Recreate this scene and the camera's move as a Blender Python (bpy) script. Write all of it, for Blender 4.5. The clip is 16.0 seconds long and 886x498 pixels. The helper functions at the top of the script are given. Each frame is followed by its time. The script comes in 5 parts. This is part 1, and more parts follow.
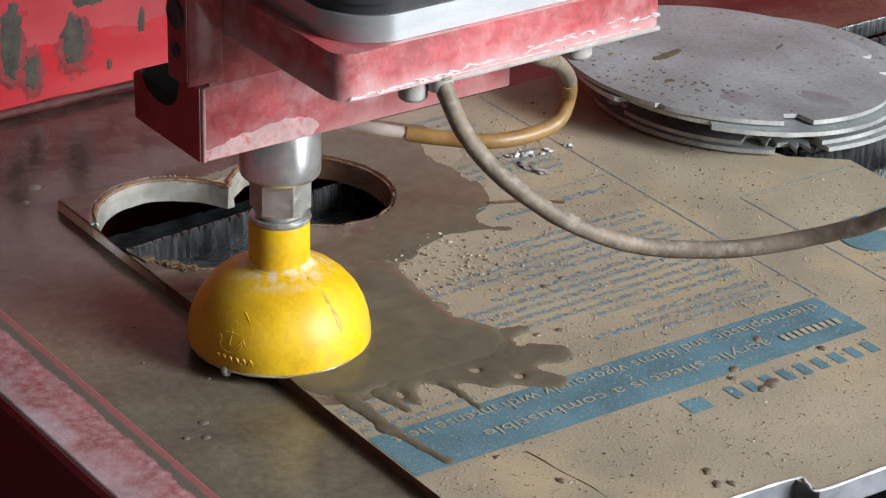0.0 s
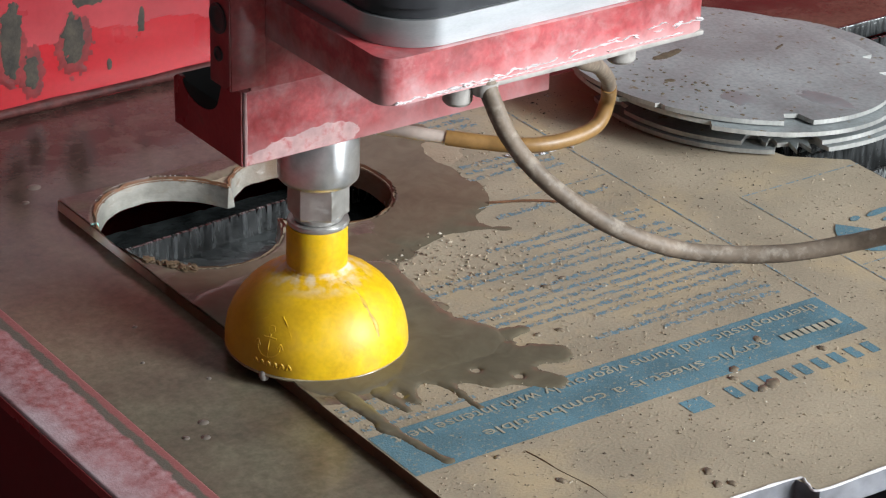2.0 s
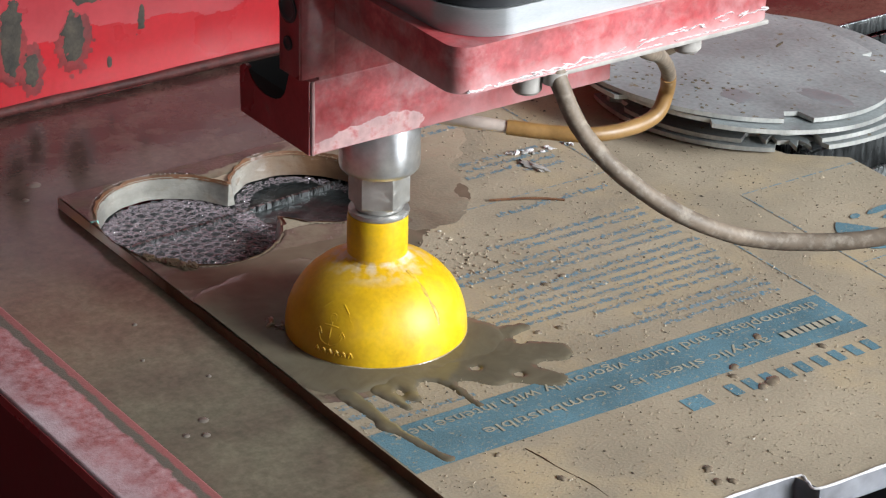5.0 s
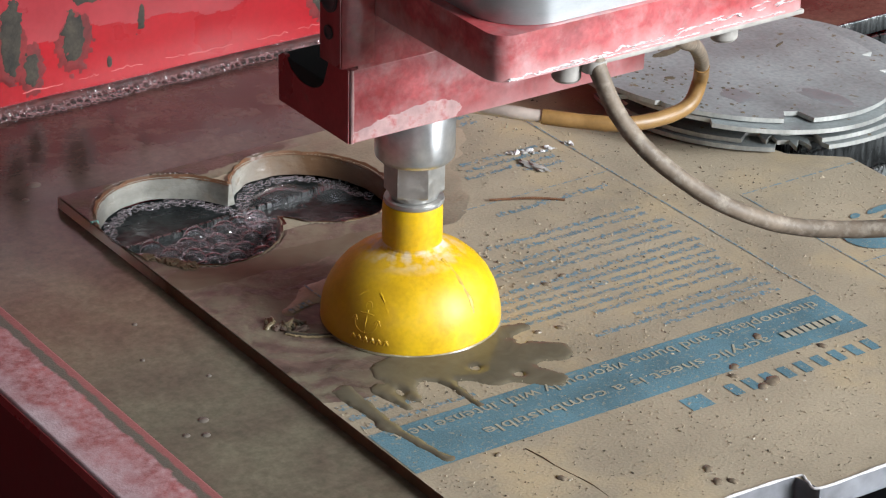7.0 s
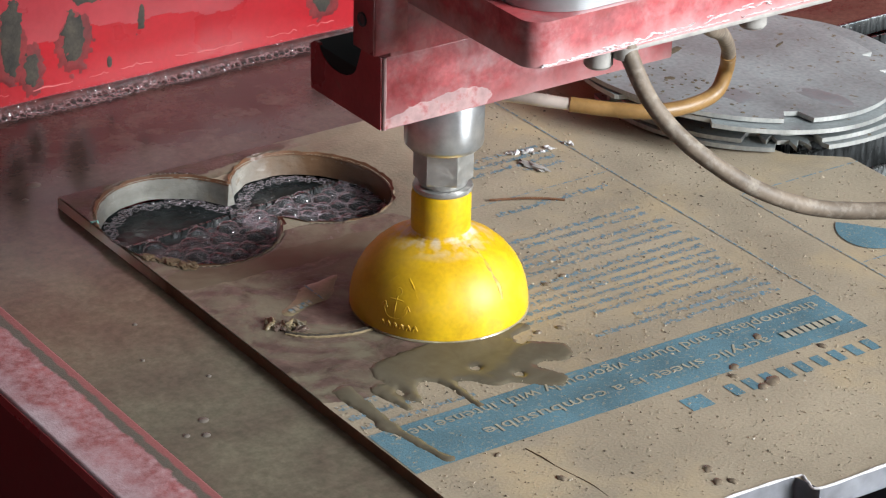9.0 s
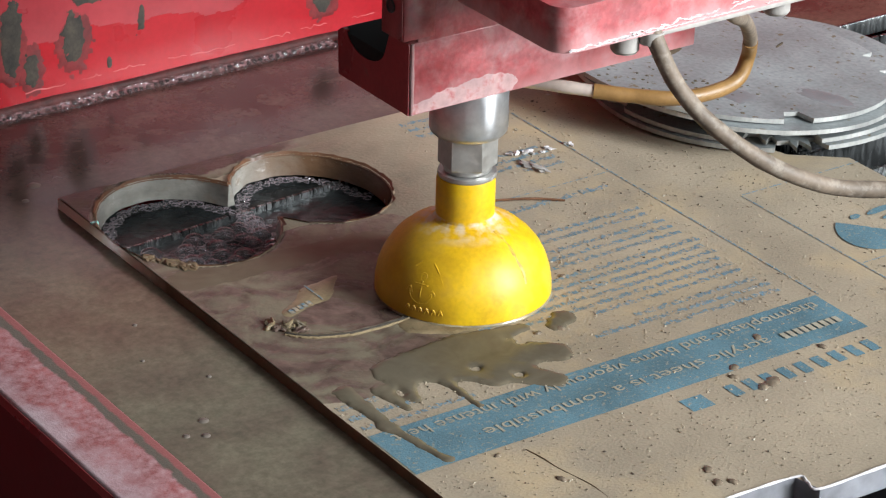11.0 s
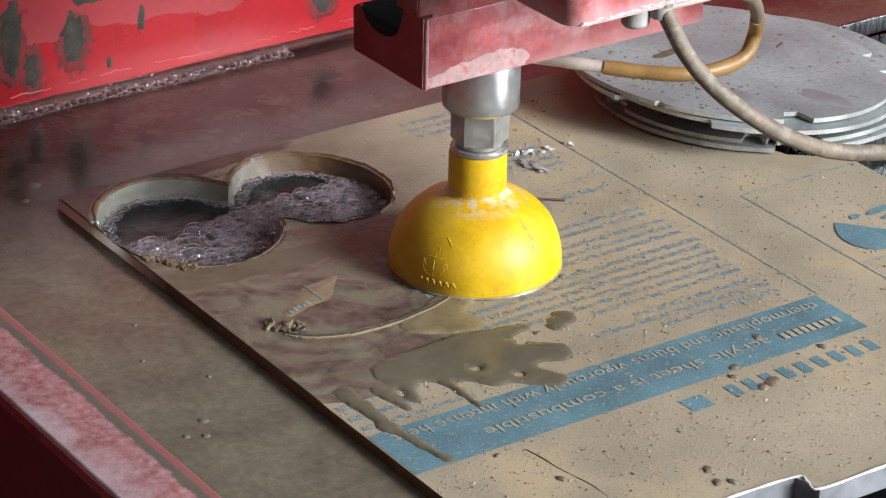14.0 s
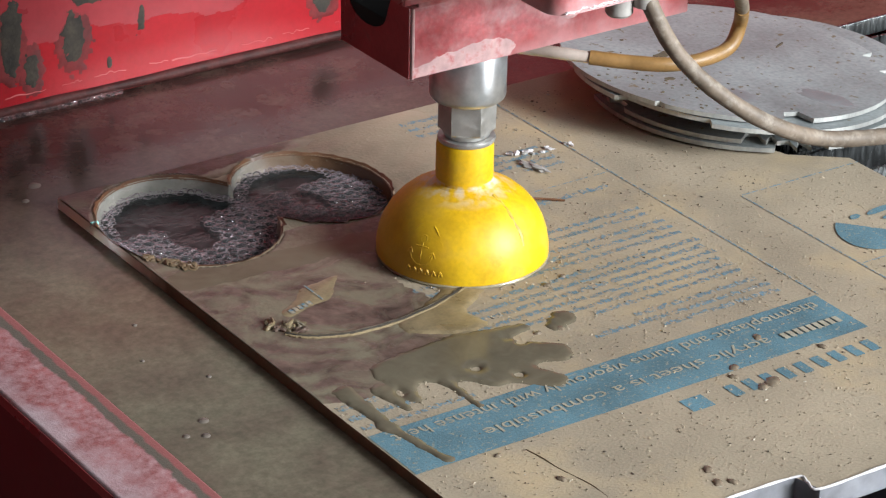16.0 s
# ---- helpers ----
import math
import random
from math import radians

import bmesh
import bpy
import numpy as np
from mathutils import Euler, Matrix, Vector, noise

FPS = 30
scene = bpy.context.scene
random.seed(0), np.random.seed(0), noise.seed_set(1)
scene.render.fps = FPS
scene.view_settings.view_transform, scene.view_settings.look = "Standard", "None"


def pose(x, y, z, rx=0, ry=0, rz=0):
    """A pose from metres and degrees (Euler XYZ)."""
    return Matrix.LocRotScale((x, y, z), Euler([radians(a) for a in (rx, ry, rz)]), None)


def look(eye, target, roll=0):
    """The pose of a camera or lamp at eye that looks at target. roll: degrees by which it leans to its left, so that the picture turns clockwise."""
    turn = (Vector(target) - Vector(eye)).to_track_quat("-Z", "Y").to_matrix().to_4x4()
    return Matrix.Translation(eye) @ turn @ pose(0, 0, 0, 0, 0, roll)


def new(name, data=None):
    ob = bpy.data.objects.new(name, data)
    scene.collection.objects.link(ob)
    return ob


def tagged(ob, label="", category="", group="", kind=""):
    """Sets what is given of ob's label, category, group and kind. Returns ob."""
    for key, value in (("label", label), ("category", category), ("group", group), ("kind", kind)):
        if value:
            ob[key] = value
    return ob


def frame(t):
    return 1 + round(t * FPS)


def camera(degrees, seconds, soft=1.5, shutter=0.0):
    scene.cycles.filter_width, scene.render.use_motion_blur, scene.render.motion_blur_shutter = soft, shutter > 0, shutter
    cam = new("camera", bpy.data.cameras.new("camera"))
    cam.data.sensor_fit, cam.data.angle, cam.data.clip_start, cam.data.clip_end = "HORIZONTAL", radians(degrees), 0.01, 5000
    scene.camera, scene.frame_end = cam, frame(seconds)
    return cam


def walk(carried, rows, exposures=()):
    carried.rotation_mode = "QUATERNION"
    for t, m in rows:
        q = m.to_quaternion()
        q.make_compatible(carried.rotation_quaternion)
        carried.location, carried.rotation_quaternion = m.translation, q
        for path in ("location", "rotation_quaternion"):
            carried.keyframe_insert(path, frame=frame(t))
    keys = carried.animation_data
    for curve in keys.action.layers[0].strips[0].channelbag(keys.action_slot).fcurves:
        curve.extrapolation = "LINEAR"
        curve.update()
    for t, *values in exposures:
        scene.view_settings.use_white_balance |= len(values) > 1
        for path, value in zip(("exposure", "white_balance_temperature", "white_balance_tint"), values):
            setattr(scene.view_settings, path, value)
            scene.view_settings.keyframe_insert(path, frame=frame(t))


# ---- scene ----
cam = camera(16.95, 16.0, soft=1.25, shutter=0.5)


def cam_pose(drop):
    """The tripod's pose; drop is the small sag of the lens in degrees."""
    yaw, pitch, roll = radians(34.801), radians(26.1575 + drop), radians(1.2687)
    fwd = Vector((math.cos(pitch) * math.sin(yaw), math.cos(pitch) * math.cos(yaw), -math.sin(pitch)))
    right = Vector((math.cos(yaw), -math.sin(yaw), 0))
    up = right.cross(fwd)
    r2 = math.cos(roll) * right + math.sin(roll) * up
    u2 = -math.sin(roll) * right + math.cos(roll) * up
    m = Matrix((r2, u2, -fwd)).transposed().to_4x4()
    return Matrix.Translation((-0.7448, -1.4863, 0.7808)) @ m


walk(cam, [(0.0, cam_pose(0.0)), (2.0, cam_pose(0.002)), (3.0, cam_pose(0.011)), (4.0, cam_pose(0.033)),
           (6.5, cam_pose(0.049)), (9.0, cam_pose(0.047)), (11.5, cam_pose(0.035)), (16.0, cam_pose(0.035))],
     exposures=[(0.0, -0.17), (2.5, -0.16), (4.0, -0.08), (6.5, -0.04), (9.0, -0.01), (12.0, 0.06), (16.0, 0.08)])

# ---- light ----
world = bpy.data.worlds.new("world")
scene.world = world
world.use_nodes = True
sky = world.node_tree.nodes.new("ShaderNodeTexSky")
sky.sky_type, sky.sun_disc = "NISHITA", False
sky.sun_elevation, sky.sun_rotation = radians(38), radians(150)
world.node_tree.links.new(sky.outputs[0], world.node_tree.nodes["Background"].inputs[0])
world.node_tree.nodes["Background"].inputs[1].default_value = 0.1


def area_lamp(name, eye, target, w, h, watts, colour):
    lamp = bpy.data.lights.new(name, "AREA")
    lamp.shape, lamp.size, lamp.size_y, lamp.energy, lamp.color = "RECTANGLE", w, h, watts, colour
    ob = new(name, lamp)
    ob.matrix_world = look(eye, target)
    return ob


# daylight through the gate of the hall, and an added fill lamp overhead
area_lamp("gate_daylight", (2.15, -3.95, 1.80), (0.2, 0.0, 0.1), 1.5, 2.1, 500, (0.915, 0.985, 1.03))
area_lamp("overhead_fill", (0.9, -0.6, 5.42), (0.9, -0.6, 0.0), 2.2, 3.4, 22, (0.93, 0.97, 1.0))

# ---- materials ----


def links(mat):
    return mat.node_tree.nodes, mat.node_tree.links


def ramp(nodes, pos_cols):
    r = nodes.new("ShaderNodeValToRGB")
    el = r.color_ramp.elements
    el[0].position, el[1].position = pos_cols[0][0], pos_cols[-1][0]
    el[0].color, el[1].color = (*pos_cols[0][1], 1), (*pos_cols[-1][1], 1)
    for p, c in pos_cols[1:-1]:
        el.new(p).color = (*c, 1)
    return r


def surface(name, base, rough=0.5, metal=0.0, grain=400.0, stain=25.0, dark=0.7, light=1.15, bump=0.15, bump_d=0.0006,
            patch=None, patch_col=(0.5, 0.5, 0.5), patch_lo=0.58, patch_hi=0.66, patch_rough=0.8, coat=0.0, stretch=(1, 1, 1),
            patch_detail=6.0, rough_var=0.12, warp=0.0):
    """Painted, metal or mineral surface: base colour varied at two scales, optional irregular patches, fine relief."""
    mat = bpy.data.materials.new(name)
    mat.use_nodes = True
    n, l = links(mat)
    bsdf = n["Principled BSDF"]
    co = n.new("ShaderNodeTexCoord")
    mp = n.new("ShaderNodeMapping")
    mp.inputs["Scale"].default_value = stretch
    l.new(co.outputs["Object"], mp.inputs[0])
    big = n.new("ShaderNodeTexNoise")
    big.inputs["Scale"].default_value, big.inputs["Detail"].default_value = stain, 6
    fine = n.new("ShaderNodeTexNoise")
    fine.inputs["Scale"].default_value, fine.inputs["Detail"].default_value = grain, 4
    big.inputs["Distortion"].default_value = warp
    for t in (big, fine):
        l.new(mp.outputs[0], t.inputs[0])
    rb = ramp(n, [(0.3, tuple(c * dark for c in base)), (0.7, tuple(min(1, c * light) for c in base))])
    l.new(big.outputs[0], rb.inputs[0])
    mix = n.new("ShaderNodeMix")
    mix.data_type, mix.blend_type = "RGBA", "MULTIPLY"
    rf = ramp(n, [(0.3, (dark, dark, dark)), (0.62, (1, 1, 1))])
    l.new(fine.outputs[0], rf.inputs[0])
    mix.inputs[0].default_value = 0.6
    l.new(rb.outputs[0], mix.inputs[6])
    l.new(rf.outputs[0], mix.inputs[7])
    col = mix.outputs[2]
    rr = n.new("ShaderNodeMapRange")
    rr.inputs[3].default_value, rr.inputs[4].default_value = rough - rough_var, rough + rough_var
    l.new(big.outputs[0], rr.inputs[0])
    rgh = rr.outputs[0]
    bsdf.inputs["Metallic"].default_value = metal
    if patch:
        pn = n.new("ShaderNodeTexNoise")
        pn.inputs["Scale"].default_value, pn.inputs["Detail"].default_value, pn.inputs["Roughness"].default_value = patch, patch_detail, 0.62
        pn.inputs["Distortion"].default_value = warp
        l.new(mp.outputs[0], pn.inputs[0])
        mask = ramp(n, [(patch_lo, (0, 0, 0)), (patch_hi, (1, 1, 1))])
        l.new(pn.outputs[0], mask.inputs[0])
        m2 = n.new("ShaderNodeMix")
        m2.data_type = "RGBA"
        l.new(mask.outputs[0], m2.inputs[0])
        l.new(col, m2.inputs[6])
        m2.inputs[7].default_value = (*patch_col, 1)
        col = m2.outputs[2]
        m3 = n.new("ShaderNodeMix")
        l.new(mask.outputs[0], m3.inputs[0])
        l.new(rgh, m3.inputs[2])
        m3.inputs[3].default_value = patch_rough
        rgh = m3.outputs[0]
        if metal:
            inv = n.new("ShaderNodeMapRange")
            inv.inputs[3].default_value, inv.inputs[4].default_value = metal, 0.0
            l.new(mask.outputs[0], inv.inputs[0])
            l.new(inv.outputs[0], bsdf.inputs["Metallic"])
    l.new(col, bsdf.inputs["Base Color"])
    l.new(rgh, bsdf.inputs["Roughness"])
    bsdf.inputs["Coat Weight"].default_value = coat
    bsdf.inputs["Coat Roughness"].default_value = 0.12
    if bump:
        bp = n.new("ShaderNodeBump")
        bp.inputs["Strength"].default_value, bp.inputs["Distance"].default_value = bump, bump_d
        l.new(fine.outputs[0], bp.inputs["Height"])
        l.new(bp.outputs[0], bsdf.inputs["Normal"])
    return mat


def plain(name, base, rough=0.5, metal=0.0, alpha=1.0, trans=0.0, ior=1.45):
    mat = bpy.data.materials.new(name)
    mat.use_nodes = True
    b = mat.node_tree.nodes["Principled BSDF"]
    b.inputs["Base Color"].default_value = (*base, 1)
    b.inputs["Roughness"].default_value, b.inputs["Metallic"].default_value = rough, metal
    b.inputs["Transmission Weight"].default_value, b.inputs["IOR"].default_value, b.inputs["Alpha"].default_value = trans, ior, alpha
    return mat


RED_WALL = surface("red_tank_paint", (0.35, 0.008, 0.014), 0.3, grain=260, stain=14, dark=0.8, light=1.1, bump=0.12,
                   patch=17, patch_col=(0.10, 0.07, 0.06), patch_lo=0.77, patch_hi=0.80, patch_rough=0.85, coat=0.03)
RED_HEAD = surface("worn_red_paint", (0.50, 0.075, 0.080), 0.42, grain=300, stain=28, dark=0.6, light=1.3, bump=0.25,
                   patch=62, patch_col=(0.48, 0.22, 0.22), patch_lo=0.46, patch_hi=0.80, patch_rough=0.7, coat=0.15, patch_detail=9)
# red darkened for faces turned away from the gate; also on unseen tank sides
RED_SHADED = surface("shaded_red_paint", (0.290, 0.040, 0.044), 0.30, grain=300, stain=30, dark=0.7, bump=0.2, patch=60,
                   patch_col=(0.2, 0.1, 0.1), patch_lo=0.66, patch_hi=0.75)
RED_RAIL = surface("chalky_red_paint", (0.32, 0.10, 0.10), 0.6, grain=700, stain=30, dark=0.68, light=1.25, bump=0.35,
                   patch=190, patch_col=(0.43, 0.25, 0.255), patch_lo=0.38, patch_hi=0.72, patch_detail=12)
RESIDUE = surface("white_residue", (0.72, 0.68, 0.68), 0.75, grain=700, stain=90, dark=0.75, bump=0.6, bump_d=0.001)
WET_STEEL = surface("wet_brown_steel", (0.056, 0.028, 0.025), 0.16, grain=420, stain=16, dark=0.6, light=1.4, bump=0.12, bump_d=0.0006,
                    patch=42, patch_col=(0.080, 0.052, 0.043), patch_lo=0.46, patch_hi=0.70, patch_rough=0.22, rough_var=0.05, patch_detail=10, warp=0.7)
PAPER = surface("kraft_masking_paper", (0.366, 0.297, 0.211), 0.85, grain=540, stain=14, dark=0.78, light=1.1, bump=0.42, bump_d=0.0008,
                patch=9, patch_col=(0.43, 0.325, 0.195), patch_lo=0.52, patch_hi=0.7, patch_rough=0.9)
ACRYLIC = surface("cut_acrylic_edge", (0.36, 0.34, 0.30), 0.24, grain=120, stain=34, dark=0.68, light=1.12, bump=0.35, bump_d=0.002, stretch=(1, 1, 1.6),
                  patch=70, patch_col=(0.25, 0.20, 0.15), patch_lo=0.55, patch_hi=0.75, patch_rough=0.3)
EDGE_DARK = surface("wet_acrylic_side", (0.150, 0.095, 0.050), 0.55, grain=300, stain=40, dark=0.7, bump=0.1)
BLUE_INK = surface("blue_ink", (0.105, 0.205, 0.250), 0.8, grain=800, stain=26, dark=0.72, light=1.18, bump=0.5, patch=330,
                   patch_col=(0.28, 0.26, 0.20), patch_lo=0.55, patch_hi=0.70)
FINE_INK = surface("faint_blue_ink", (0.145, 0.235, 0.285), 0.85, grain=900, stain=60, dark=0.8, bump=0.3, patch=300,
                   patch_col=(0.40, 0.31, 0.21), patch_lo=0.47, patch_hi=0.58)
MUD = surface("muddy_water", (0.142, 0.121, 0.085), 0.15, grain=90, stain=24, dark=0.84, light=1.1, bump=0.06, bump_d=0.0012, rough_var=0.04,
              patch=20, patch_col=(0.130, 0.109, 0.077), patch_lo=0.5, patch_hi=0.66, patch_rough=0.22)
WET_PAPER = surface("soaked_paper", (0.150, 0.098, 0.080), 0.3, grain=220, stain=40, dark=0.5, light=1.35, bump=0.3, bump_d=0.001, warp=1.6,
                    patch=22, patch_col=(0.190, 0.160, 0.112), patch_lo=0.42, patch_hi=0.60, patch_rough=0.2, rough_var=0.08)
YELLOW = surface("yellow_rubber", (0.88, 0.565, 0.006), 0.47, grain=350, stain=34, dark=0.76, light=1.05, bump=0.14,
                 patch=34, patch_col=(0.52, 0.34, 0.06), patch_lo=0.50, patch_hi=0.80, patch_rough=0.5)


def dried_ring(mat, z0, z1, colour):
    """Chalky residue that has dried in a ragged ring between two heights of the thing."""
    n, l = links(mat)
    bsdf = n["Principled BSDF"]
    old = bsdf.inputs["Base Color"].links[0].from_socket
    co, sep, nz = n.new("ShaderNodeTexCoord"), n.new("ShaderNodeSeparateXYZ"), n.new("ShaderNodeTexNoise")
    nz.inputs["Scale"].default_value, nz.inputs["Detail"].default_value = 130, 6
    l.new(co.outputs["Object"], sep.inputs[0])
    l.new(co.outputs["Object"], nz.inputs[0])
    mr = n.new("ShaderNodeMapRange")
    mr.inputs[1].default_value, mr.inputs[2].default_value = z0, z1
    l.new(sep.outputs[2], mr.inputs[0])
    band = ramp(n, [(0.0, (0, 0, 0)), (0.55, (0.75, 0.75, 0.75)), (0.9, (1, 1, 1)), (1.0, (0, 0, 0))])
    l.new(mr.outputs[0], band.inputs[0])
    mul = n.new("ShaderNodeMath")
    mul.operation = "MULTIPLY"
    l.new(band.outputs[0], mul.inputs[0])
    nr = ramp(n, [(0.42, (0, 0, 0)), (0.58, (1, 1, 1))])
    l.new(nz.outputs[0], nr.inputs[0])
    l.new(nr.outputs[0], mul.inputs[1])
    m = n.new("ShaderNodeMix")
    m.data_type = "RGBA"
    l.new(mul.outputs[0], m.inputs[0])
    l.new(old, m.inputs[6])
    m.inputs[7].default_value = (*colour, 1)
    l.new(m.outputs[2], bsdf.inputs["Base Color"])


dried_ring(YELLOW, 0.0405, 0.0500, (0.66, 0.61, 0.54))
STEEL = surface("turned_steel", (0.72, 0.72, 0.73), 0.33, metal=0.9, grain=260, stain=60, dark=0.78, bump=0.08, patch=420,
                patch_col=(0.66, 0.66, 0.64), patch_lo=0.60, patch_hi=0.90)
NUT_STEEL = surface("limescaled_steel", (0.55, 0.54, 0.52), 0.35, metal=0.8, grain=260, stain=60, dark=0.8, bump=0.1, patch=260,
                    patch_col=(0.60, 0.58, 0.54), patch_lo=0.56, patch_hi=0.80)
ALU = surface("brushed_aluminium", (0.47, 0.48, 0.49), 0.42, metal=0.75, grain=500, stain=20, dark=0.88, bump=0.05, stretch=(1, 1, 5))
DISC = surface("stained_aluminium", (0.31, 0.335, 0.335), 0.55, metal=0.12, grain=300, stain=13, dark=0.6, light=1.2, bump=0.15, patch=120,
               patch_col=(0.17, 0.13, 0.08), patch_lo=0.61, patch_hi=0.66, patch_rough=0.8)
DISC_EDGE = surface("cut_aluminium_edge", (0.46, 0.455, 0.43), 0.5, metal=0.3, grain=500, stain=60, dark=0.7, bump=0.2, stretch=(1, 1, 0.4))
BLACK = surface("black_plastic", (0.025, 0.026, 0.03), 0.5, grain=200, stain=30, dark=0.7, bump=0.05)
HOSE = surface("dusty_hose", (0.205, 0.155, 0.113), 0.62, grain=350, stain=45, dark=0.65, light=1.3, bump=0.2, patch=150,
               patch_col=(0.33, 0.28, 0.225), patch_lo=0.50, patch_hi=0.72, patch_detail=9)
HOSE_AMBER = surface("amber_hose", (0.30, 0.165, 0.055), 0.45, grain=350, stain=55, dark=0.75, light=1.15, bump=0.1, patch=60,
                     patch_col=(0.46, 0.36, 0.25), patch_lo=0.6, patch_hi=0.75)
FITTING = surface("dusty_fitting", (0.40, 0.37, 0.34), 0.55, grain=300, stain=60, dark=0.75, bump=0.15)
SLAT = surface("notched_slat_steel", (0.165, 0.170, 0.170), 0.26, metal=0.75, grain=260, stain=70, dark=0.35, light=1.7, bump=0.4, bump_d=0.001, stretch=(4, 1, 0.6))
TANK_WATER = plain("dark_tank_water", (0.006, 0.006, 0.007), 0.04)
CRUMB = bpy.data.materials.new("garnet_crumbs")
CRUMB.use_nodes = True
cn, cl = links(CRUMB)
isl = cn.new("ShaderNodeNewGeometry")
crp = ramp(cn, [(0.0, (0.06, 0.042, 0.03)), (0.16, (0.15, 0.11, 0.075)), (0.30, (0.37, 0.295, 0.205)), (0.96, (0.41, 0.335, 0.245)), (1.0, (0.50, 0.45, 0.38))])
cl.new(isl.outputs["Random Per Island"], crp.inputs[0])
cl.new(crp.outputs[0], cn["Principled BSDF"].inputs["Base Color"])
cn["Principled BSDF"].inputs["Roughness"].default_value = 0.7
SMEAR = surface("pale_pink_smear", (0.55, 0.34, 0.33), 0.6, grain=300, stain=70, dark=0.75, light=1.2, bump=0.2, patch=140, patch_col=(0.46, 0.13, 0.13), patch_lo=0.54, patch_hi=0.72)
WALL_BAND = surface("dull_pink_wall_band", (0.30, 0.030, 0.037), 0.3, grain=200, stain=20, dark=0.85, light=1.1, bump=0.1)
GRIME_OR_SLOT = surface("dark_grime_and_slot_shade", (0.040, 0.031, 0.022), 0.8, grain=400, stain=90, dark=0.45, light=1.5, bump=0.5)
WET_TAN = surface("wet_tan_paper", (0.270, 0.205, 0.118), 0.3, grain=500, stain=60, dark=0.65, light=1.15, bump=0.15)
FRONT_EDGE = surface("milky_acrylic_edge", (0.25, 0.25, 0.27), 0.35, grain=120, stain=30, dark=0.7, bump=0.08)
RECESS_BEAD = surface("dark_wall_foot_recess", (0.062, 0.018, 0.016), 0.6, grain=400, stain=90, dark=0.5, light=1.5, bump=0.6, bump_d=0.001)
RECESS_BEAD.node_tree.nodes["Principled BSDF"].inputs["Specular IOR Level"].default_value = 0.2
RED_HALO = surface("dark_red_stain", (0.175, 0.012, 0.013), 0.5, grain=300, stain=60, dark=0.6, light=1.3, bump=0.2)
# the pale pink stands in for glints of water along the wall
WATER_GLINT = plain("pink_water_glint", (0.50, 0.14, 0.14), 0.08)
PALE_DROP = surface("pale_water_drop", (0.15, 0.125, 0.105), 0.3, grain=300, stain=60, dark=0.8, bump=0.05)
WET_DROP = surface("muddy_drop", (0.20, 0.155, 0.11), 0.08, grain=300, stain=90, dark=0.6, bump=0.05)
RUST_DRIP = surface("brown_drip_stain", (0.70, 0.45, 0.05), 0.5, grain=500, stain=150, dark=0.55, light=1.2, bump=0.3)
SPRAY = surface("milky_spray", (0.36, 0.31, 0.20), 0.15, grain=300, stain=80, dark=0.6, light=1.3, bump=0.3)
DEEP_RED = surface("very_dark_red", (0.085, 0.010, 0.013), 0.5, grain=200, stain=12, dark=0.7, bump=0.1)


def side_tint(mat, x0, x1, colour, axis=0, wander=0.05, scale=60, most=1.0):
    """A stain, wear or painted shade that deepens from x0 to x1 along an axis, with a ragged start."""
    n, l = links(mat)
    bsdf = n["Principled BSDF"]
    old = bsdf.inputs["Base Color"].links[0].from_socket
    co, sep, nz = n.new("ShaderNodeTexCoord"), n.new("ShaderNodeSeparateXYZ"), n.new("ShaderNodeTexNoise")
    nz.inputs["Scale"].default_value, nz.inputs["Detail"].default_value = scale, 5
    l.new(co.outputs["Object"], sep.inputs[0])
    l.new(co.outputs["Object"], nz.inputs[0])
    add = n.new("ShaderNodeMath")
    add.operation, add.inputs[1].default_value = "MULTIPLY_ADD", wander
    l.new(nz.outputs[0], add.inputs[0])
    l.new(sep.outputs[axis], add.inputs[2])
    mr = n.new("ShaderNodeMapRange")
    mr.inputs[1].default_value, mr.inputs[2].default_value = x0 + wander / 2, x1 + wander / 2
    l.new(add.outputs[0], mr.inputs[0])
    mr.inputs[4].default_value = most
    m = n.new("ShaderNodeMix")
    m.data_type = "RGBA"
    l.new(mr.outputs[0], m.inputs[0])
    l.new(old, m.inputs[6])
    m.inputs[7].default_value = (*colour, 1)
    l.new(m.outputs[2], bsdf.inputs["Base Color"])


def mottle(mat, scale, low, high, warp=1.2, detail=8):
    """Uneven deposits: the base colour multiplied by a tint that wanders between low and high."""
    n, l = links(mat)
    bsdf = n["Principled BSDF"]
    old = bsdf.inputs["Base Color"].links[0].from_socket
    co, nz = n.new("ShaderNodeTexCoord"), n.new("ShaderNodeTexNoise")
    nz.inputs["Scale"].default_value, nz.inputs["Detail"].default_value, nz.inputs["Distortion"].default_value = scale, detail, warp
    nz.inputs["Roughness"].default_value = 0.62
    l.new(co.outputs["Object"], nz.inputs[0])
    tint = ramp(n, [(0.34, low), (0.5, tuple((a + b) / 2 for a, b in zip(low, high))), (0.66, high)])
    l.new(nz.outputs[0], tint.inputs[0])
    m = n.new("ShaderNodeMix")
    m.data_type, m.blend_type = "RGBA", "MULTIPLY"
    m.inputs[0].default_value = 1.0
    l.new(old, m.inputs[6])
    l.new(tint.outputs[0], m.inputs[7])
    l.new(m.outputs[2], bsdf.inputs["Base Color"])


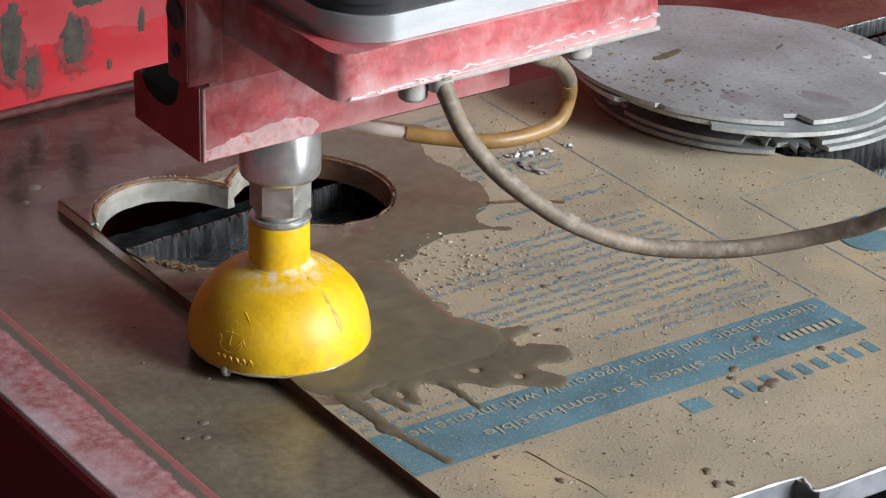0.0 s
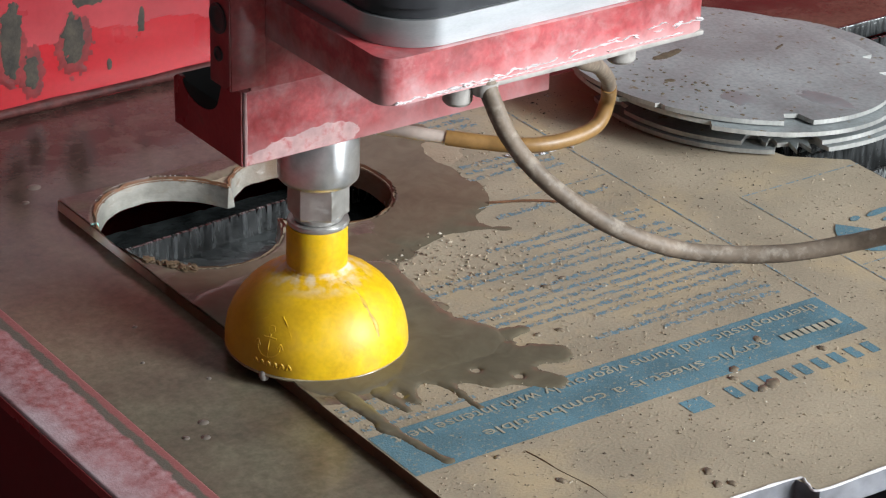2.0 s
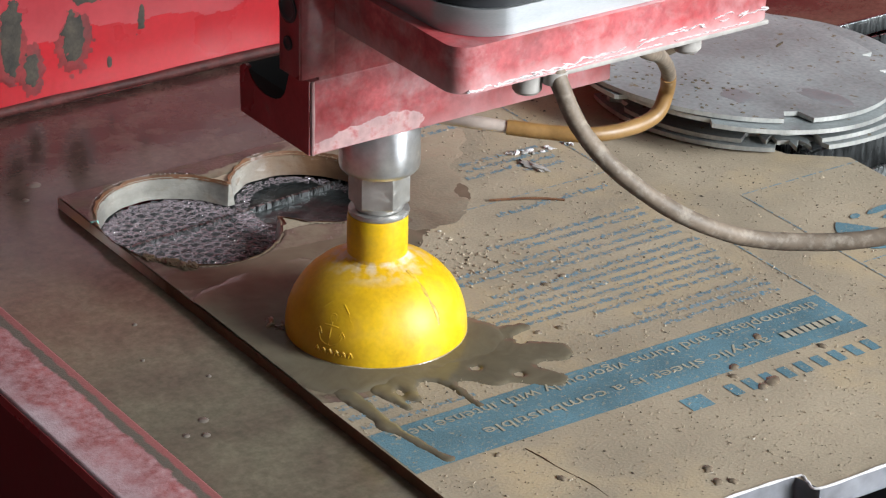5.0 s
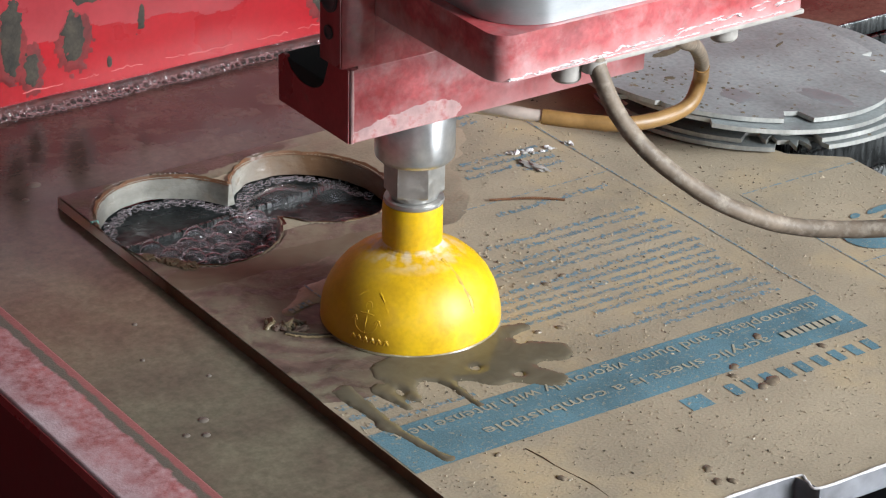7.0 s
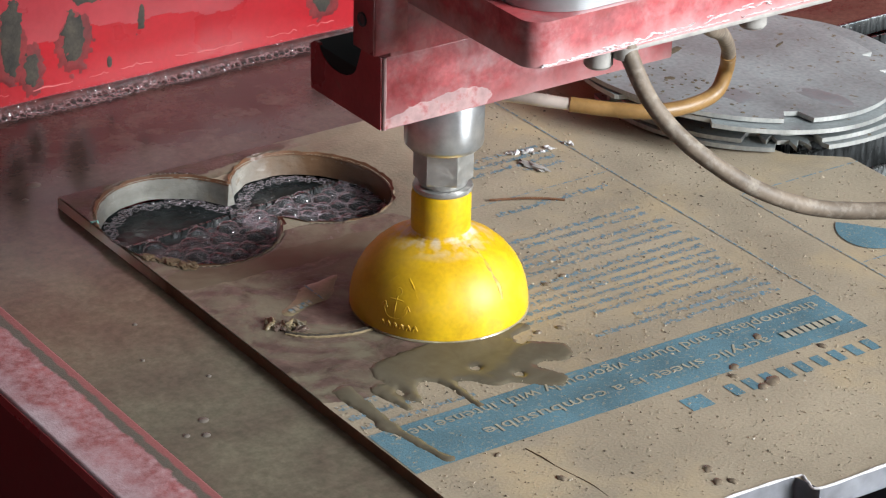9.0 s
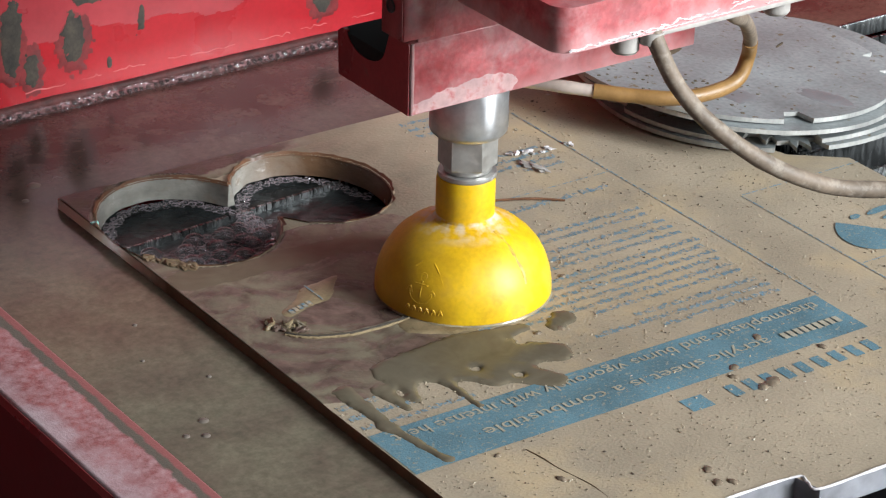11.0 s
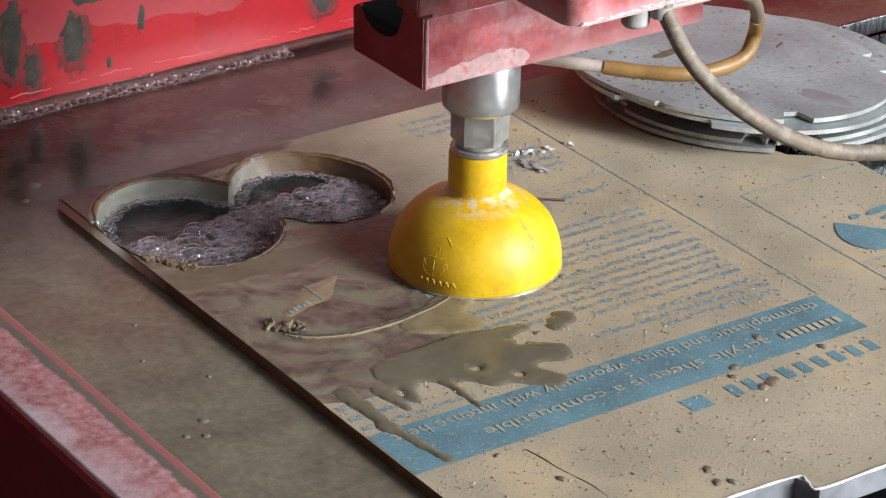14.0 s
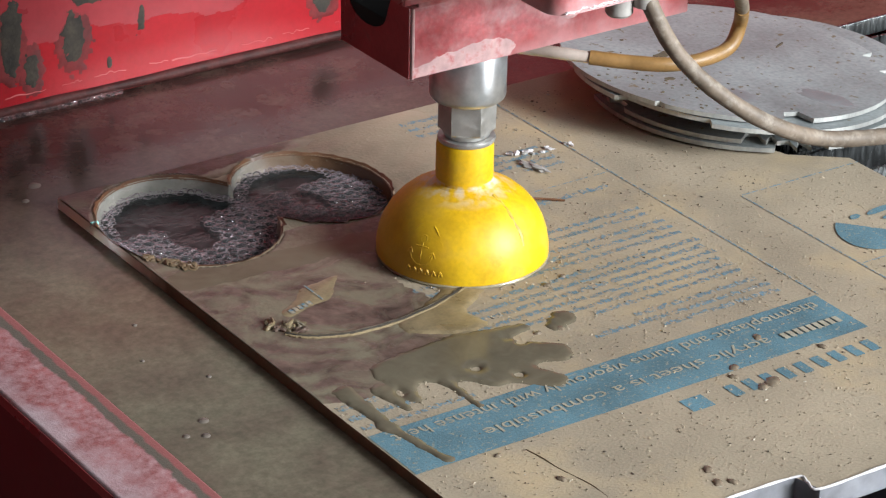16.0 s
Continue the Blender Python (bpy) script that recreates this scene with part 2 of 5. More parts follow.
for milky, share in ((FRONT_EDGE, 0.6), (ACRYLIC, 0.35), (EDGE_DARK, 0.3)):
    node = milky.node_tree.nodes["Principled BSDF"]
    node.inputs["Subsurface Weight"].default_value, node.inputs["Subsurface Scale"].default_value = share, 0.010
    node.inputs["Subsurface Radius"].default_value = (1.0, 0.95, 0.85)
mottle(YELLOW, 24, (0.86, 0.76, 0.6), (1.04, 1.04, 1.0), 0.8)
# brown shade painted on the guard's -X side, away from the gate
side_tint(YELLOW, -0.020, -0.056, (0.46, 0.26, 0.02), 0, 0.030, 40, 0.75)
side_tint(ACRYLIC, 0.105, 0.165, (0.16, 0.09, 0.05))
# milky corner end of the side, brightened to paint light passing through the acrylic
side_tint(EDGE_DARK, -0.135, -0.085, (0.85, 0.83, 0.70), 1, 0.03, 90)
side_tint(RED_RAIL, -0.146, -0.178, (0.57, 0.48, 0.51), 0, 0.050, 46, 1.0)
side_tint(WET_STEEL, 0.05, -0.08, (0.168, 0.150, 0.110), 1, 0.14, 9, 0.80)
mottle(WET_STEEL, 26, (0.80, 0.70, 0.70), (1.14, 1.14, 1.08), 0.3)
mottle(WET_STEEL, 210, (0.78, 0.80, 0.78), (1.12, 1.08, 1.08), 0.2)
mottle(MUD, 40, (0.88, 0.84, 0.82), (1.08, 1.08, 1.06), 1.5)
side_tint(RED_RAIL, -0.1306, -0.1290, (0.085, 0.080, 0.060), 0, 0.007, 110, 0.92)
side_tint(RED_RAIL, -0.1250, -0.1236, (0.250, 0.080, 0.076), 0, 0.004, 120, 1.0)
mottle(RED_HEAD, 48, (0.82, 0.62, 0.62), (1.15, 1.75, 1.75), 0.8)
RED_PLATE = RED_HEAD.copy()
side_tint(RED_HEAD, 0.176, 0.157, (0.50, 0.27, 0.27), 2, 0.020, 70, 0.75)
side_tint(RED_PLATE, 0.2490, 0.2375, (0.62, 0.42, 0.41), 2, 0.017, 90, 0.6)
for damp, level in ((WET_STEEL, 0.26), (MUD, 0.12), (PALE_DROP, 0.2), (WET_PAPER, 0.12), (WET_TAN, 0.3), (TANK_WATER, 0.4), (RED_WALL, 0.28), (WALL_BAND, 0.28)):
    damp.node_tree.nodes["Principled BSDF"].inputs["Specular IOR Level"].default_value = level
DAMP_PAPER = surface("damp_paper", (0.215, 0.172, 0.120), 0.5, grain=420, stain=26, dark=0.75, light=1.2, bump=0.4, bump_d=0.0008, patch=26,
                     patch_col=(0.170, 0.132, 0.094), patch_lo=0.45, patch_hi=0.65, warp=0.8)
RUSTY_PAPER = surface("rusty_soaked_paper", (0.088, 0.050, 0.042), 0.45, grain=420, stain=60, dark=0.5, light=1.5, bump=0.5, bump_d=0.001,
                      patch=45, patch_col=(0.12, 0.085, 0.06), patch_lo=0.5, patch_hi=0.66, warp=0.8)
side_tint(DAMP_PAPER, 0.185, 0.250, (0.362, 0.294, 0.209), 0, 0.06, 30, 1.0)
TAN_CRUMB = surface("swollen_paper_pulp", (0.20, 0.13, 0.07), 0.6, grain=500, stain=120, dark=0.6, bump=0.4)
RUST = surface("rusty_paper_rim", (0.17, 0.075, 0.035), 0.5, grain=400, stain=70, dark=0.6, bump=0.3)
CONCRETE = surface("concrete", (0.30, 0.29, 0.27), 0.85, grain=40, stain=1.5, dark=0.8, bump=0.2)
LOW_FILL_WALL = surface("low_fill_wall", (0.06, 0.06, 0.06), 0.85, grain=30, stain=1.2, dark=0.85, bump=0.1)
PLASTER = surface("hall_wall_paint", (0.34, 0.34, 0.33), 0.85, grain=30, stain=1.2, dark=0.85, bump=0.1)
RECESS_SHADE = plain("black_recess_shade", (0.006, 0.006, 0.006), 0.95)
KERF_LIP = surface("wet_cut_lip", (0.125, 0.092, 0.052), 0.5, grain=500, stain=120, dark=0.5, light=1.4, bump=0.4)
GLINT = plain("aqua_glint_paint", (0.35, 0.75, 0.68), 0.1)

FOAM = bpy.data.materials.new("soap_film")
FOAM.use_nodes = True
fn, fl = links(FOAM)
fn.remove(fn["Principled BSDF"])
tr, gl, mx, lw = (fn.new("ShaderNodeBsdfTransparent"), fn.new("ShaderNodeBsdfGlossy"), fn.new("ShaderNodeMixShader"), fn.new("ShaderNodeFresnel"))
tr.inputs[0].default_value = (0.96, 0.94, 0.95, 1)
df, mx0 = fn.new("ShaderNodeBsdfDiffuse"), fn.new("ShaderNodeMixShader")
df.inputs[0].default_value, mx0.inputs[0].default_value = (0.85, 0.80, 0.82, 1), 0.022
fl.new(tr.outputs[0], mx0.inputs[1])
fl.new(df.outputs[0], mx0.inputs[2])
gl.inputs[0].default_value, gl.inputs["Roughness"].default_value = (1.0, 0.95, 0.97, 1), 0.12
lw.inputs[0].default_value = 1.42
fl.new(lw.outputs[0], mx.inputs[0])
fl.new(mx0.outputs[0], mx.inputs[1])
fl.new(gl.outputs[0], mx.inputs[2])
fl.new(mx.outputs[0], fn["Material Output"].inputs[0])
BUBBLE_RIM = plain("bubble_rim", (0.24, 0.20, 0.21), 0.2)
PINK_RIM = plain("pinkish_bubble_rim", (0.165, 0.128, 0.133), 0.25)
RED_RIM = plain("reddish_bubble_rim", (0.22, 0.10, 0.10), 0.25)
MURK = surface("murky_grey_water", (0.022, 0.025, 0.025), 0.2, grain=190, stain=45, dark=0.5, light=1.5, bump=0.3, bump_d=0.002, rough_var=0.06)
MURK.node_tree.nodes["Principled BSDF"].inputs["Specular IOR Level"].default_value = 0.12
LETTER = surface("pale_letters", (0.35, 0.32, 0.245), 0.85, grain=520, stain=60, dark=0.78, bump=0.2)
DISC_STAIN = surface("dried_water_stain", (0.21, 0.215, 0.22), 0.5, grain=300, stain=40, dark=0.8, bump=0.1)
DISC_DIRT = surface("brown_dirt_spots", (0.13, 0.10, 0.06), 0.8, grain=600, stain=200, dark=0.6, bump=0.4)

# ---- mesh helpers ----


def thing(name, label, category, group="", at=(0, 0, 0), kind=""):
    ob = new(name)
    ob.empty_display_size = 0.02
    ob.location = at
    return tagged(ob, label, category, group, kind)


def part(name, bm, material, parent=None, label="", smooth=True, angle=35):
    me = bpy.data.meshes.new(name)
    bmesh.ops.recalc_face_normals(bm, faces=bm.faces)
    bm.to_mesh(me)
    bm.free()
    for m in (material if isinstance(material, (list, tuple)) else [material]):
        me.materials.append(m)
    if smooth:
        me.shade_smooth()
        me.set_sharp_from_angle(angle=radians(angle))
    ob = new(name, me)
    if parent:
        ob.parent = parent
    return tagged(ob, label)


def box(x0, x1, y0, y1, z0, z1, bevel=0.0, seg=2):
    bm = bmesh.new()
    bmesh.ops.create_cube(bm, size=1.0)
    for v in bm.verts:
        v.co = Vector(((x0 + x1) / 2 + v.co.x * (x1 - x0), (y0 + y1) / 2 + v.co.y * (y1 - y0), (z0 + z1) / 2 + v.co.z * (z1 - z0)))
    if bevel:
        bmesh.ops.bevel(bm, geom=bm.edges[:], offset=bevel, segments=seg, profile=0.5, affect="EDGES", clamp_overlap=True)
    return bm


def prism(outline, z0, z1, bevel=0.0):
    """An upright prism on an outline of (x, y), its rims rounded by bevel."""
    bm = bmesh.new()
    lo = [bm.verts.new((x, y, z0)) for x, y in outline]
    hi = [bm.verts.new((x, y, z1)) for x, y in outline]
    k = len(outline)
    top, bot = bm.faces.new(hi), bm.faces.new(lo[::-1])
    for i in range(k):
        bm.faces.new((lo[i], lo[(i + 1) % k], hi[(i + 1) % k], hi[i]))
    if bevel:
        rim = [e for e in bm.edges if abs(e.verts[0].co.z - e.verts[1].co.z) < 1e-7]
        bmesh.ops.bevel(bm, geom=rim, offset=bevel, segments=2, profile=0.5, affect="EDGES")
    return bm


def lathe(profile, seg=48, at=(0, 0), shape=None):
    """A turned body from (radius, height) pairs; shape(angle, height) scales the radius."""
    bm = bmesh.new()
    rings = []
    for r, z in profile:
        if r < 1e-6:
            rings.append([bm.verts.new((at[0], at[1], z))])
        else:
            ring = []
            for i in range(seg):
                a = 2 * math.pi * i / seg
                k = shape(a, z) if shape else 1.0
                ring.append(bm.verts.new((at[0] + r * k * math.cos(a), at[1] + r * k * math.sin(a), z)))
            rings.append(ring)
    for a, b in zip(rings, rings[1:]):
        for i in range(seg):
            j = (i + 1) % seg
            if len(a) == 1 and len(b) > 1:
                bm.faces.new((a[0], b[i], b[j]))
            elif len(b) == 1 and len(a) > 1:
                bm.faces.new((a[i], a[j], b[0]))
            elif len(a) > 1:
                bm.faces.new((a[i], a[j], b[j], b[i]))
    return bm


def spline(points, steps=10):
    """A smooth line through points."""
    pts = [Vector(p) for p in points]
    pts = [2 * pts[0] - pts[1]] + pts + [2 * pts[-1] - pts[-2]]
    out = []
    for i in range(1, len(pts) - 2):
        p0, p1, p2, p3 = pts[i - 1:i + 3]
        for s in range(steps):
            t = s / steps
            out.append(0.5 * (2 * p1 + (p2 - p0) * t + (2 * p0 - 5 * p1 + 4 * p2 - p3) * t * t + (3 * p1 - p0 - 3 * p2 + p3) * t ** 3))
    return out + [pts[-2]]


def tube(points, radius, seg=16, steps=10, wobble=0.0):
    line = spline(points, steps)
    bm = bmesh.new()
    side = None
    rings = []
    for i, p in enumerate(line):
        d = (line[min(i + 1, len(line) - 1)] - line[max(i - 1, 0)]).normalized()
        side = (d.orthogonal() if side is None else side - d * side.dot(d)).normalized()
        up = d.cross(side)
        r = radius * (1 + wobble * noise.noise(p * 90))
        rings.append([bm.verts.new(p + r * (math.cos(2 * math.pi * k / seg) * side + math.sin(2 * math.pi * k / seg) * up)) for k in range(seg)])
    for a, b in zip(rings, rings[1:]):
        for k in range(seg):
            bm.faces.new((a[k], a[(k + 1) % seg], b[(k + 1) % seg], b[k]))
    bm.faces.new(rings[0][::-1])
    bm.faces.new(rings[-1])
    return bm


def rounded_rect(x0, x1, y0, y1, r, seg=10):
    out = []
    for cx, cy, a0 in ((x1 - r, y1 - r, 0), (x0 + r, y1 - r, 90), (x0 + r, y0 + r, 180), (x1 - r, y0 + r, 270)):
        for i in range(seg + 1):
            a = radians(a0 + 90 * i / seg)
            out.append((cx + r * math.cos(a), cy + r * math.sin(a)))
    return out


def film(field, x0, x1, y0, y1, step, height, soft):
    """A sheet of liquid where field(x, y) > 0, thinning to nothing at its rim, lying on z = 0."""
    bm = bmesh.new()
    nx, ny = int((x1 - x0) / step), int((y1 - y0) / step)
    vert = {}
    val = [[field(x0 + i * step, y0 + j * step) for j in range(ny + 1)] for i in range(nx + 1)]

    def v(i, j):
        if (i, j) not in vert:
            f = val[i][j]
            z = height * (1 - math.exp(-f / soft)) if f > 0 else max(-0.0012, f / soft * height)
            vert[i, j] = bm.verts.new((x0 + i * step, y0 + j * step, z))
        return vert[i, j]
    for i in range(nx):
        for j in range(ny):
            if max(val[i][j], val[i + 1][j], val[i][j + 1], val[i + 1][j + 1]) > 0:
                bm.faces.new((v(i, j), v(i + 1, j), v(i + 1, j + 1), v(i, j + 1)))
    return bm


def blobs(spots, ragged=0.12, scale=60, seed=0.0):
    """A field that is positive inside ellipses (x, y, rx, ry, turn), with a ragged rim."""
    pre = [(x, y, rx, ry, math.cos(radians(a)), math.sin(radians(a))) for x, y, rx, ry, a in spots]

    def field(x, y):
        s = 0.0
        for cx, cy, rx, ry, c, n in pre:
            dx, dy = x - cx, y - cy
            u, w = (c * dx + n * dy) / rx, (-n * dx + c * dy) / ry
            s += math.exp(-1.4 * (u * u + w * w))
        return s - 0.25 + ragged * noise.fractal((x * scale, y * scale, seed), 0.8, 2.0, 4)
    return field


# ---- the hall: unseen walls and ceiling added to shape the light ----
def hall():
    for name, dims in (("wall_west", (-4.2, -4.0, -4.2, 5.2, -0.9, 5.5)), ("wall_north", (-4.2, 6.2, 5.0, 5.2, -0.9, 5.5)),
                       ("wall_east", (6.0, 6.2, -4.2, 5.2, -0.9, 5.5)), ("wall_south_1", (-4.2, 0.7, -4.2, -4.0, -0.9, 5.5)),
                       ("wall_south_2", (3.4, 6.2, -4.2, -4.0, -0.9, 5.5)), ("wall_south_3", (0.7, 3.4, -4.2, -4.0, 5.2, 5.5))):
        # the west wall is kept dark to cut fill on the left faces
        tagged(part(name, box(*dims), LOW_FILL_WALL if name == "wall_west" else PLASTER, smooth=False), "unseen dark wall that cuts fill from the west" if name == "wall_west" else "unseen grey wall that encloses the light", "wall", kind="structure")
    bm = bmesh.new()
    for dims in ((-4.2, -0.3, -4.2, 5.2, 5.5, 5.65), (2.1, 6.2, -4.2, 5.2, 5.5, 5.65), (-0.3, 2.1, -4.2, -2.4, 5.5, 5.65), (-0.3, 2.1, 1.2, 5.2, 5.5, 5.65)):
        b = box(*dims)
        me = bpy.data.meshes.new("t")
        b.to_mesh(me)
        bm.from_mesh(me)
        b.free()
    tagged(part("ceiling", bm, PLASTER, smooth=False), "unseen grey ceiling with an opening above the tank", "ceiling", kind="structure")
    tagged(part("ground", box(-60, 60, -60, 60, -1.1, -0.9), CONCRETE, smooth=False), "grey concrete hall floor", "floor", kind="structure")


hall()


# ---- the tank of the cutting machine ----
LEDGE_Z, WALL_Y = -0.0068, 0.1416


def tank():
    t = thing("cutting_tank", "red-painted steel cutting tank with worn rim and wet ledge", "machine tank", kind="structure")
    wall = part("back_wall", box(-0.6, 1.6, WALL_Y, WALL_Y + 0.013, -0.85, 0.195, 0.002), RED_WALL, t, "glossy red wall with dark stains")
    # added dark bead that stands in for the shaded recess at the wall's foot
    part("base_bead", tube([(-0.6, WALL_Y + 0.0005, -0.0035), (0.3, WALL_Y - 0.0005, -0.003), (1.6, WALL_Y + 0.0005, -0.0035)], 0.0034, 12, 40, 0.35), RECESS_BEAD, t, "dark bead painted as the recess along the wall's foot")
    # wet ledge to the side and behind the sheet
    part("side_ledge", box(-0.125, 0.0015, -1.3, WALL_Y, -0.016, LEDGE_Z), WET_STEEL, t, "wet brown steel ledge", smooth=False)
    bm = prism([(0.0015, WALL_Y), (0.0015, 0.0005), (0.42, 0.0005), (0.56, -0.0239), (1.6, -0.0239), (1.6, WALL_Y)], -0.016, LEDGE_Z)
    part("back_ledge", bm, WET_STEEL, t, "wet brown steel ledge", smooth=False)
    part("ledge_lip", box(0.56, 1.6, -0.0269, -0.0242, -0.018, LEDGE_Z + 0.0013, 0.0008), SLAT, t, "bare worn metal edge")
    # rim
    part("rim", box(-0.1625, -0.1188, -1.4, 0.15, 0.0235, 0.0300, 0.0018, 3), RED_RAIL, t, "chalky red rim with white wear")
    # thin strip that paints the shaded outer face of the rim
    part("rim_side", box(-0.1632, -0.1627, -1.4, 0.15, 0.0225, 0.0285), RED_SHADED, t, "outer side of the rim in shaded red", smooth=False)
    part("rim_web", box(-0.1290, -0.1232, -1.4, 0.15, -0.02, 0.0232), RED_SHADED, t, smooth=False)
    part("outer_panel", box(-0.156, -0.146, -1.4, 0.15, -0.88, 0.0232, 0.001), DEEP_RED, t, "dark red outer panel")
    part("tank_floor", box(-0.12, 1.6, -1.3, WALL_Y, -0.42, -0.40), BLACK, t, smooth=False)
    part("tank_side", box(1.6, 1.62, -1.4, 0.162, -0.85, 0.03), RED_SHADED, t)
    part("tank_front", box(-0.16, 1.62, -1.42, -1.40, -0.85, 0.03), RED_SHADED, t)
    w = part("water", box(0.002, 1.598, -1.298, 0.0, -0.0360, -0.0340), TANK_WATER, None, smooth=False)
    tagged(w, "dark water inside the tank", "water", kind="structure")


tank()


def wall_marks():
    """Grime runs and a dull pink band on the red wall; each is a thin skin on its face."""
    def skin(name, field, x0, x1, z0, z1, material, label, step=0.0014, h=0.0004):
        bm = film(field, x0, x1, z0, z1, step, h, 0.1)
        for v in bm.verts:
            v.co = Vector((v.co.x, WALL_Y - 0.0002 - v.co.z, v.co.y + 0.003))
        tagged(part(name, bm, material, None), label, "stain", kind="stuff")

    def dull(x, z):
        return (z - (0.040 - 0.05 * (x - 0.1) + 0.010 * noise.noise((x * 22, 0.3, 0)) + 0.004 * noise.noise((x * 70, z * 30, 2)))) * 30
    skin("wall_band", dull, -0.1, 0.42, 0.004, 0.12, WALL_BAND, "dull pink band with a wavy lower rim on the red wall", 0.0013, 0.0002)
    for i, spots in enumerate(([(0.0870, 0.036, 0.009, 0.019, 0)], [(0.0560, 0.020, 0.006, 0.014, 0)], [(0.0425, 0.050, 0.009, 0.022, 0), (0.041, 0.03, 0.006, 0.014, 0)], [(0.2805, 0.024, 0.009, 0.011, 0)],
                               [(0.113, 0.012, 0.0018, 0.0035, 0)], [(0.138, 0.040, 0.0028, 0.010, 0)], [(0.1, 0.062, 0.014, 0.006, 0)])):
        b = blobs([(u, w, rx * 0.98, rz * 0.95, a) for u, w, rx, rz, a in spots], 0.24, 170, i * 3.0)
        x, z = spots[0][0], spots[0][1]
        if i < 4:
            halo = blobs([(u, w, rx * 1.45, rz * 1.3, a) for u, w, rx, rz, a in spots], 0.20, 200, i + 20.0)
            skin("grime_halo", halo, x - 0.035, x + 0.035, max(0.0, z - 0.04), z + 0.05, RED_HALO, "dark red stain round a grime run", 0.0012, 0.0002)
        skin("grime_run", b, x - 0.035, x + 0.035, max(0.0, z - 0.04), z + 0.05, GRIME_OR_SLOT, "dark olive grime run on the red wall", 0.0010)


wall_marks()


def slat(y, x0, x1, z, tilt=0.0, label="dark steel slat with a jagged cut-up top edge"):
    """A support slat: a thin upright strip whose top has been bitten by the jet."""
    rnd = random.Random(int(y * 1e4) + 7)
    bm = bmesh.new()
    k = int((x1 - x0) / 0.0006)
    cut, wait = [], 4
    while len(cut) <= k:
        cut += [0.0003 * rnd.random() + 0.0006 * abs(noise.noise((len(cut) * 0.15, y * 50, 0)))] * 1
        wait -= 1
        if wait == 0:
            cut += [rnd.choice((0.0012, 0.0022, 0.0036, 0.0048))] * rnd.choice((1, 1, 2))
            wait = rnd.randint(2, 11)
    tops, bots = [], []
    for side in (0, 0.0022):
        xs = [x0 + (x1 - x0) * i / k for i in range(k + 1)]
        tops.append([bm.verts.new((x, y + side + tilt * (x - x0), z - cut[i])) for i, x in enumerate(xs)])
        bots.append([bm.verts.new((x, y + side + tilt * (x - x0), z - 0.07)) for x in xs])
    for i in range(k):
        bm.faces.new((bots[0][i], bots[0][i + 1], tops[0][i + 1], tops[0][i]))
        bm.faces.new((bots[1][i + 1], bots[1][i], tops[1][i], tops[1][i + 1]))
        bm.faces.new((tops[0][i], tops[0][i + 1], tops[1][i + 1], tops[1][i]))
    ob = part("support_slat", bm, SLAT, None, smooth=False)
    return tagged(ob, label, "slat", "slats under the sheet")



def ledge_drops():
    for x, y, r in ((-0.0572, -0.2758, 0.0032), (-0.0733, -0.2857, 0.0022), (-0.0640, -0.2905, 0.0026), (0.0026, 0.0374, 0.0048), (-0.012, 0.020, 0.0026), (-0.030, -0.235, 0.0016), (-0.035, -0.16, 0.0016), (-0.052, -0.20, 0.0013)):
        d = part("ledge_drop", lathe([(r, 0.0), (r * 0.9, 0.0003), (r * 0.55, 0.0007), (0, 0.0009)], 18), PALE_DROP, None)
        d.matrix_world = pose(x, y, LEDGE_Z - 0.0001)
        tagged(d, "small bead of dirty water on the wet ledge", "drop", "drops on the ledge")


ledge_drops()
slat(-0.0595, -0.0, 0.37, -0.0140, 0.085)
for sy in (-0.20, -0.30, -0.40):
    slat(sy, 0.01, 0.44, -0.0140)
for sy, sx in ((-0.045, 0.56), (-0.085, 0.50), (-0.13, 0.47), (-0.175, 0.43), (-0.215, 0.43)):
    slat(sy, sx, 0.95, -0.011, 0.0, "wet steel slat with a jagged white-worn top edge")


# ---- the acrylic sheet ----
HOLE_A, HOLE_B = (0.0523, -0.0692, 0.0525, 0.0650, 0), (0.1403, -0.0682, 0.0452, 0.0548, 13)


def inside(e, x, y):
    c, s = math.cos(radians(e[4])), math.sin(radians(e[4]))
    dx, dy = x - e[0], y - e[1]
    return ((c * dx + s * dy) / e[2]) ** 2 + ((-s * dx + c * dy) / e[3]) ** 2 < 1


def hole_outline(grow=0.0, seg=90):
    """The two merged round cut-outs, counter-clockwise."""
    runs = []
    for e, o in ((HOLE_B, HOLE_A), (HOLE_A, HOLE_B)):
        e = (e[0], e[1], e[2] + grow, e[3] + grow, e[4])
        o = (o[0], o[1], o[2] + grow, o[3] + grow, o[4])
        c, s = math.cos(radians(e[4])), math.sin(radians(e[4]))
        pts = []
        for i in range(seg):
            a = 2 * math.pi * i / seg
            u, w = e[2] * math.cos(a), e[3] * math.sin(a)
            p = (e[0] + c * u - s * w, e[1] + s * u + c * w)
            pts.append((p, inside(o, *p)))
        start = next(i for i in range(seg) if pts[i - 1][1] and not pts[i][1])
        runs += [p for p, hid in (pts[(start + i) % seg] for i in range(seg)) if not hid]
    return runs


SHEET = [(0, 0), (0, -0.4985), (0.128, -0.4985), (0.1655, -0.5005), (0.1685, -0.5165), (0.456, -0.519), (0.456, -0.2115), (0.425, -0.186), (0.40, -0.10), (0.40, 0)]


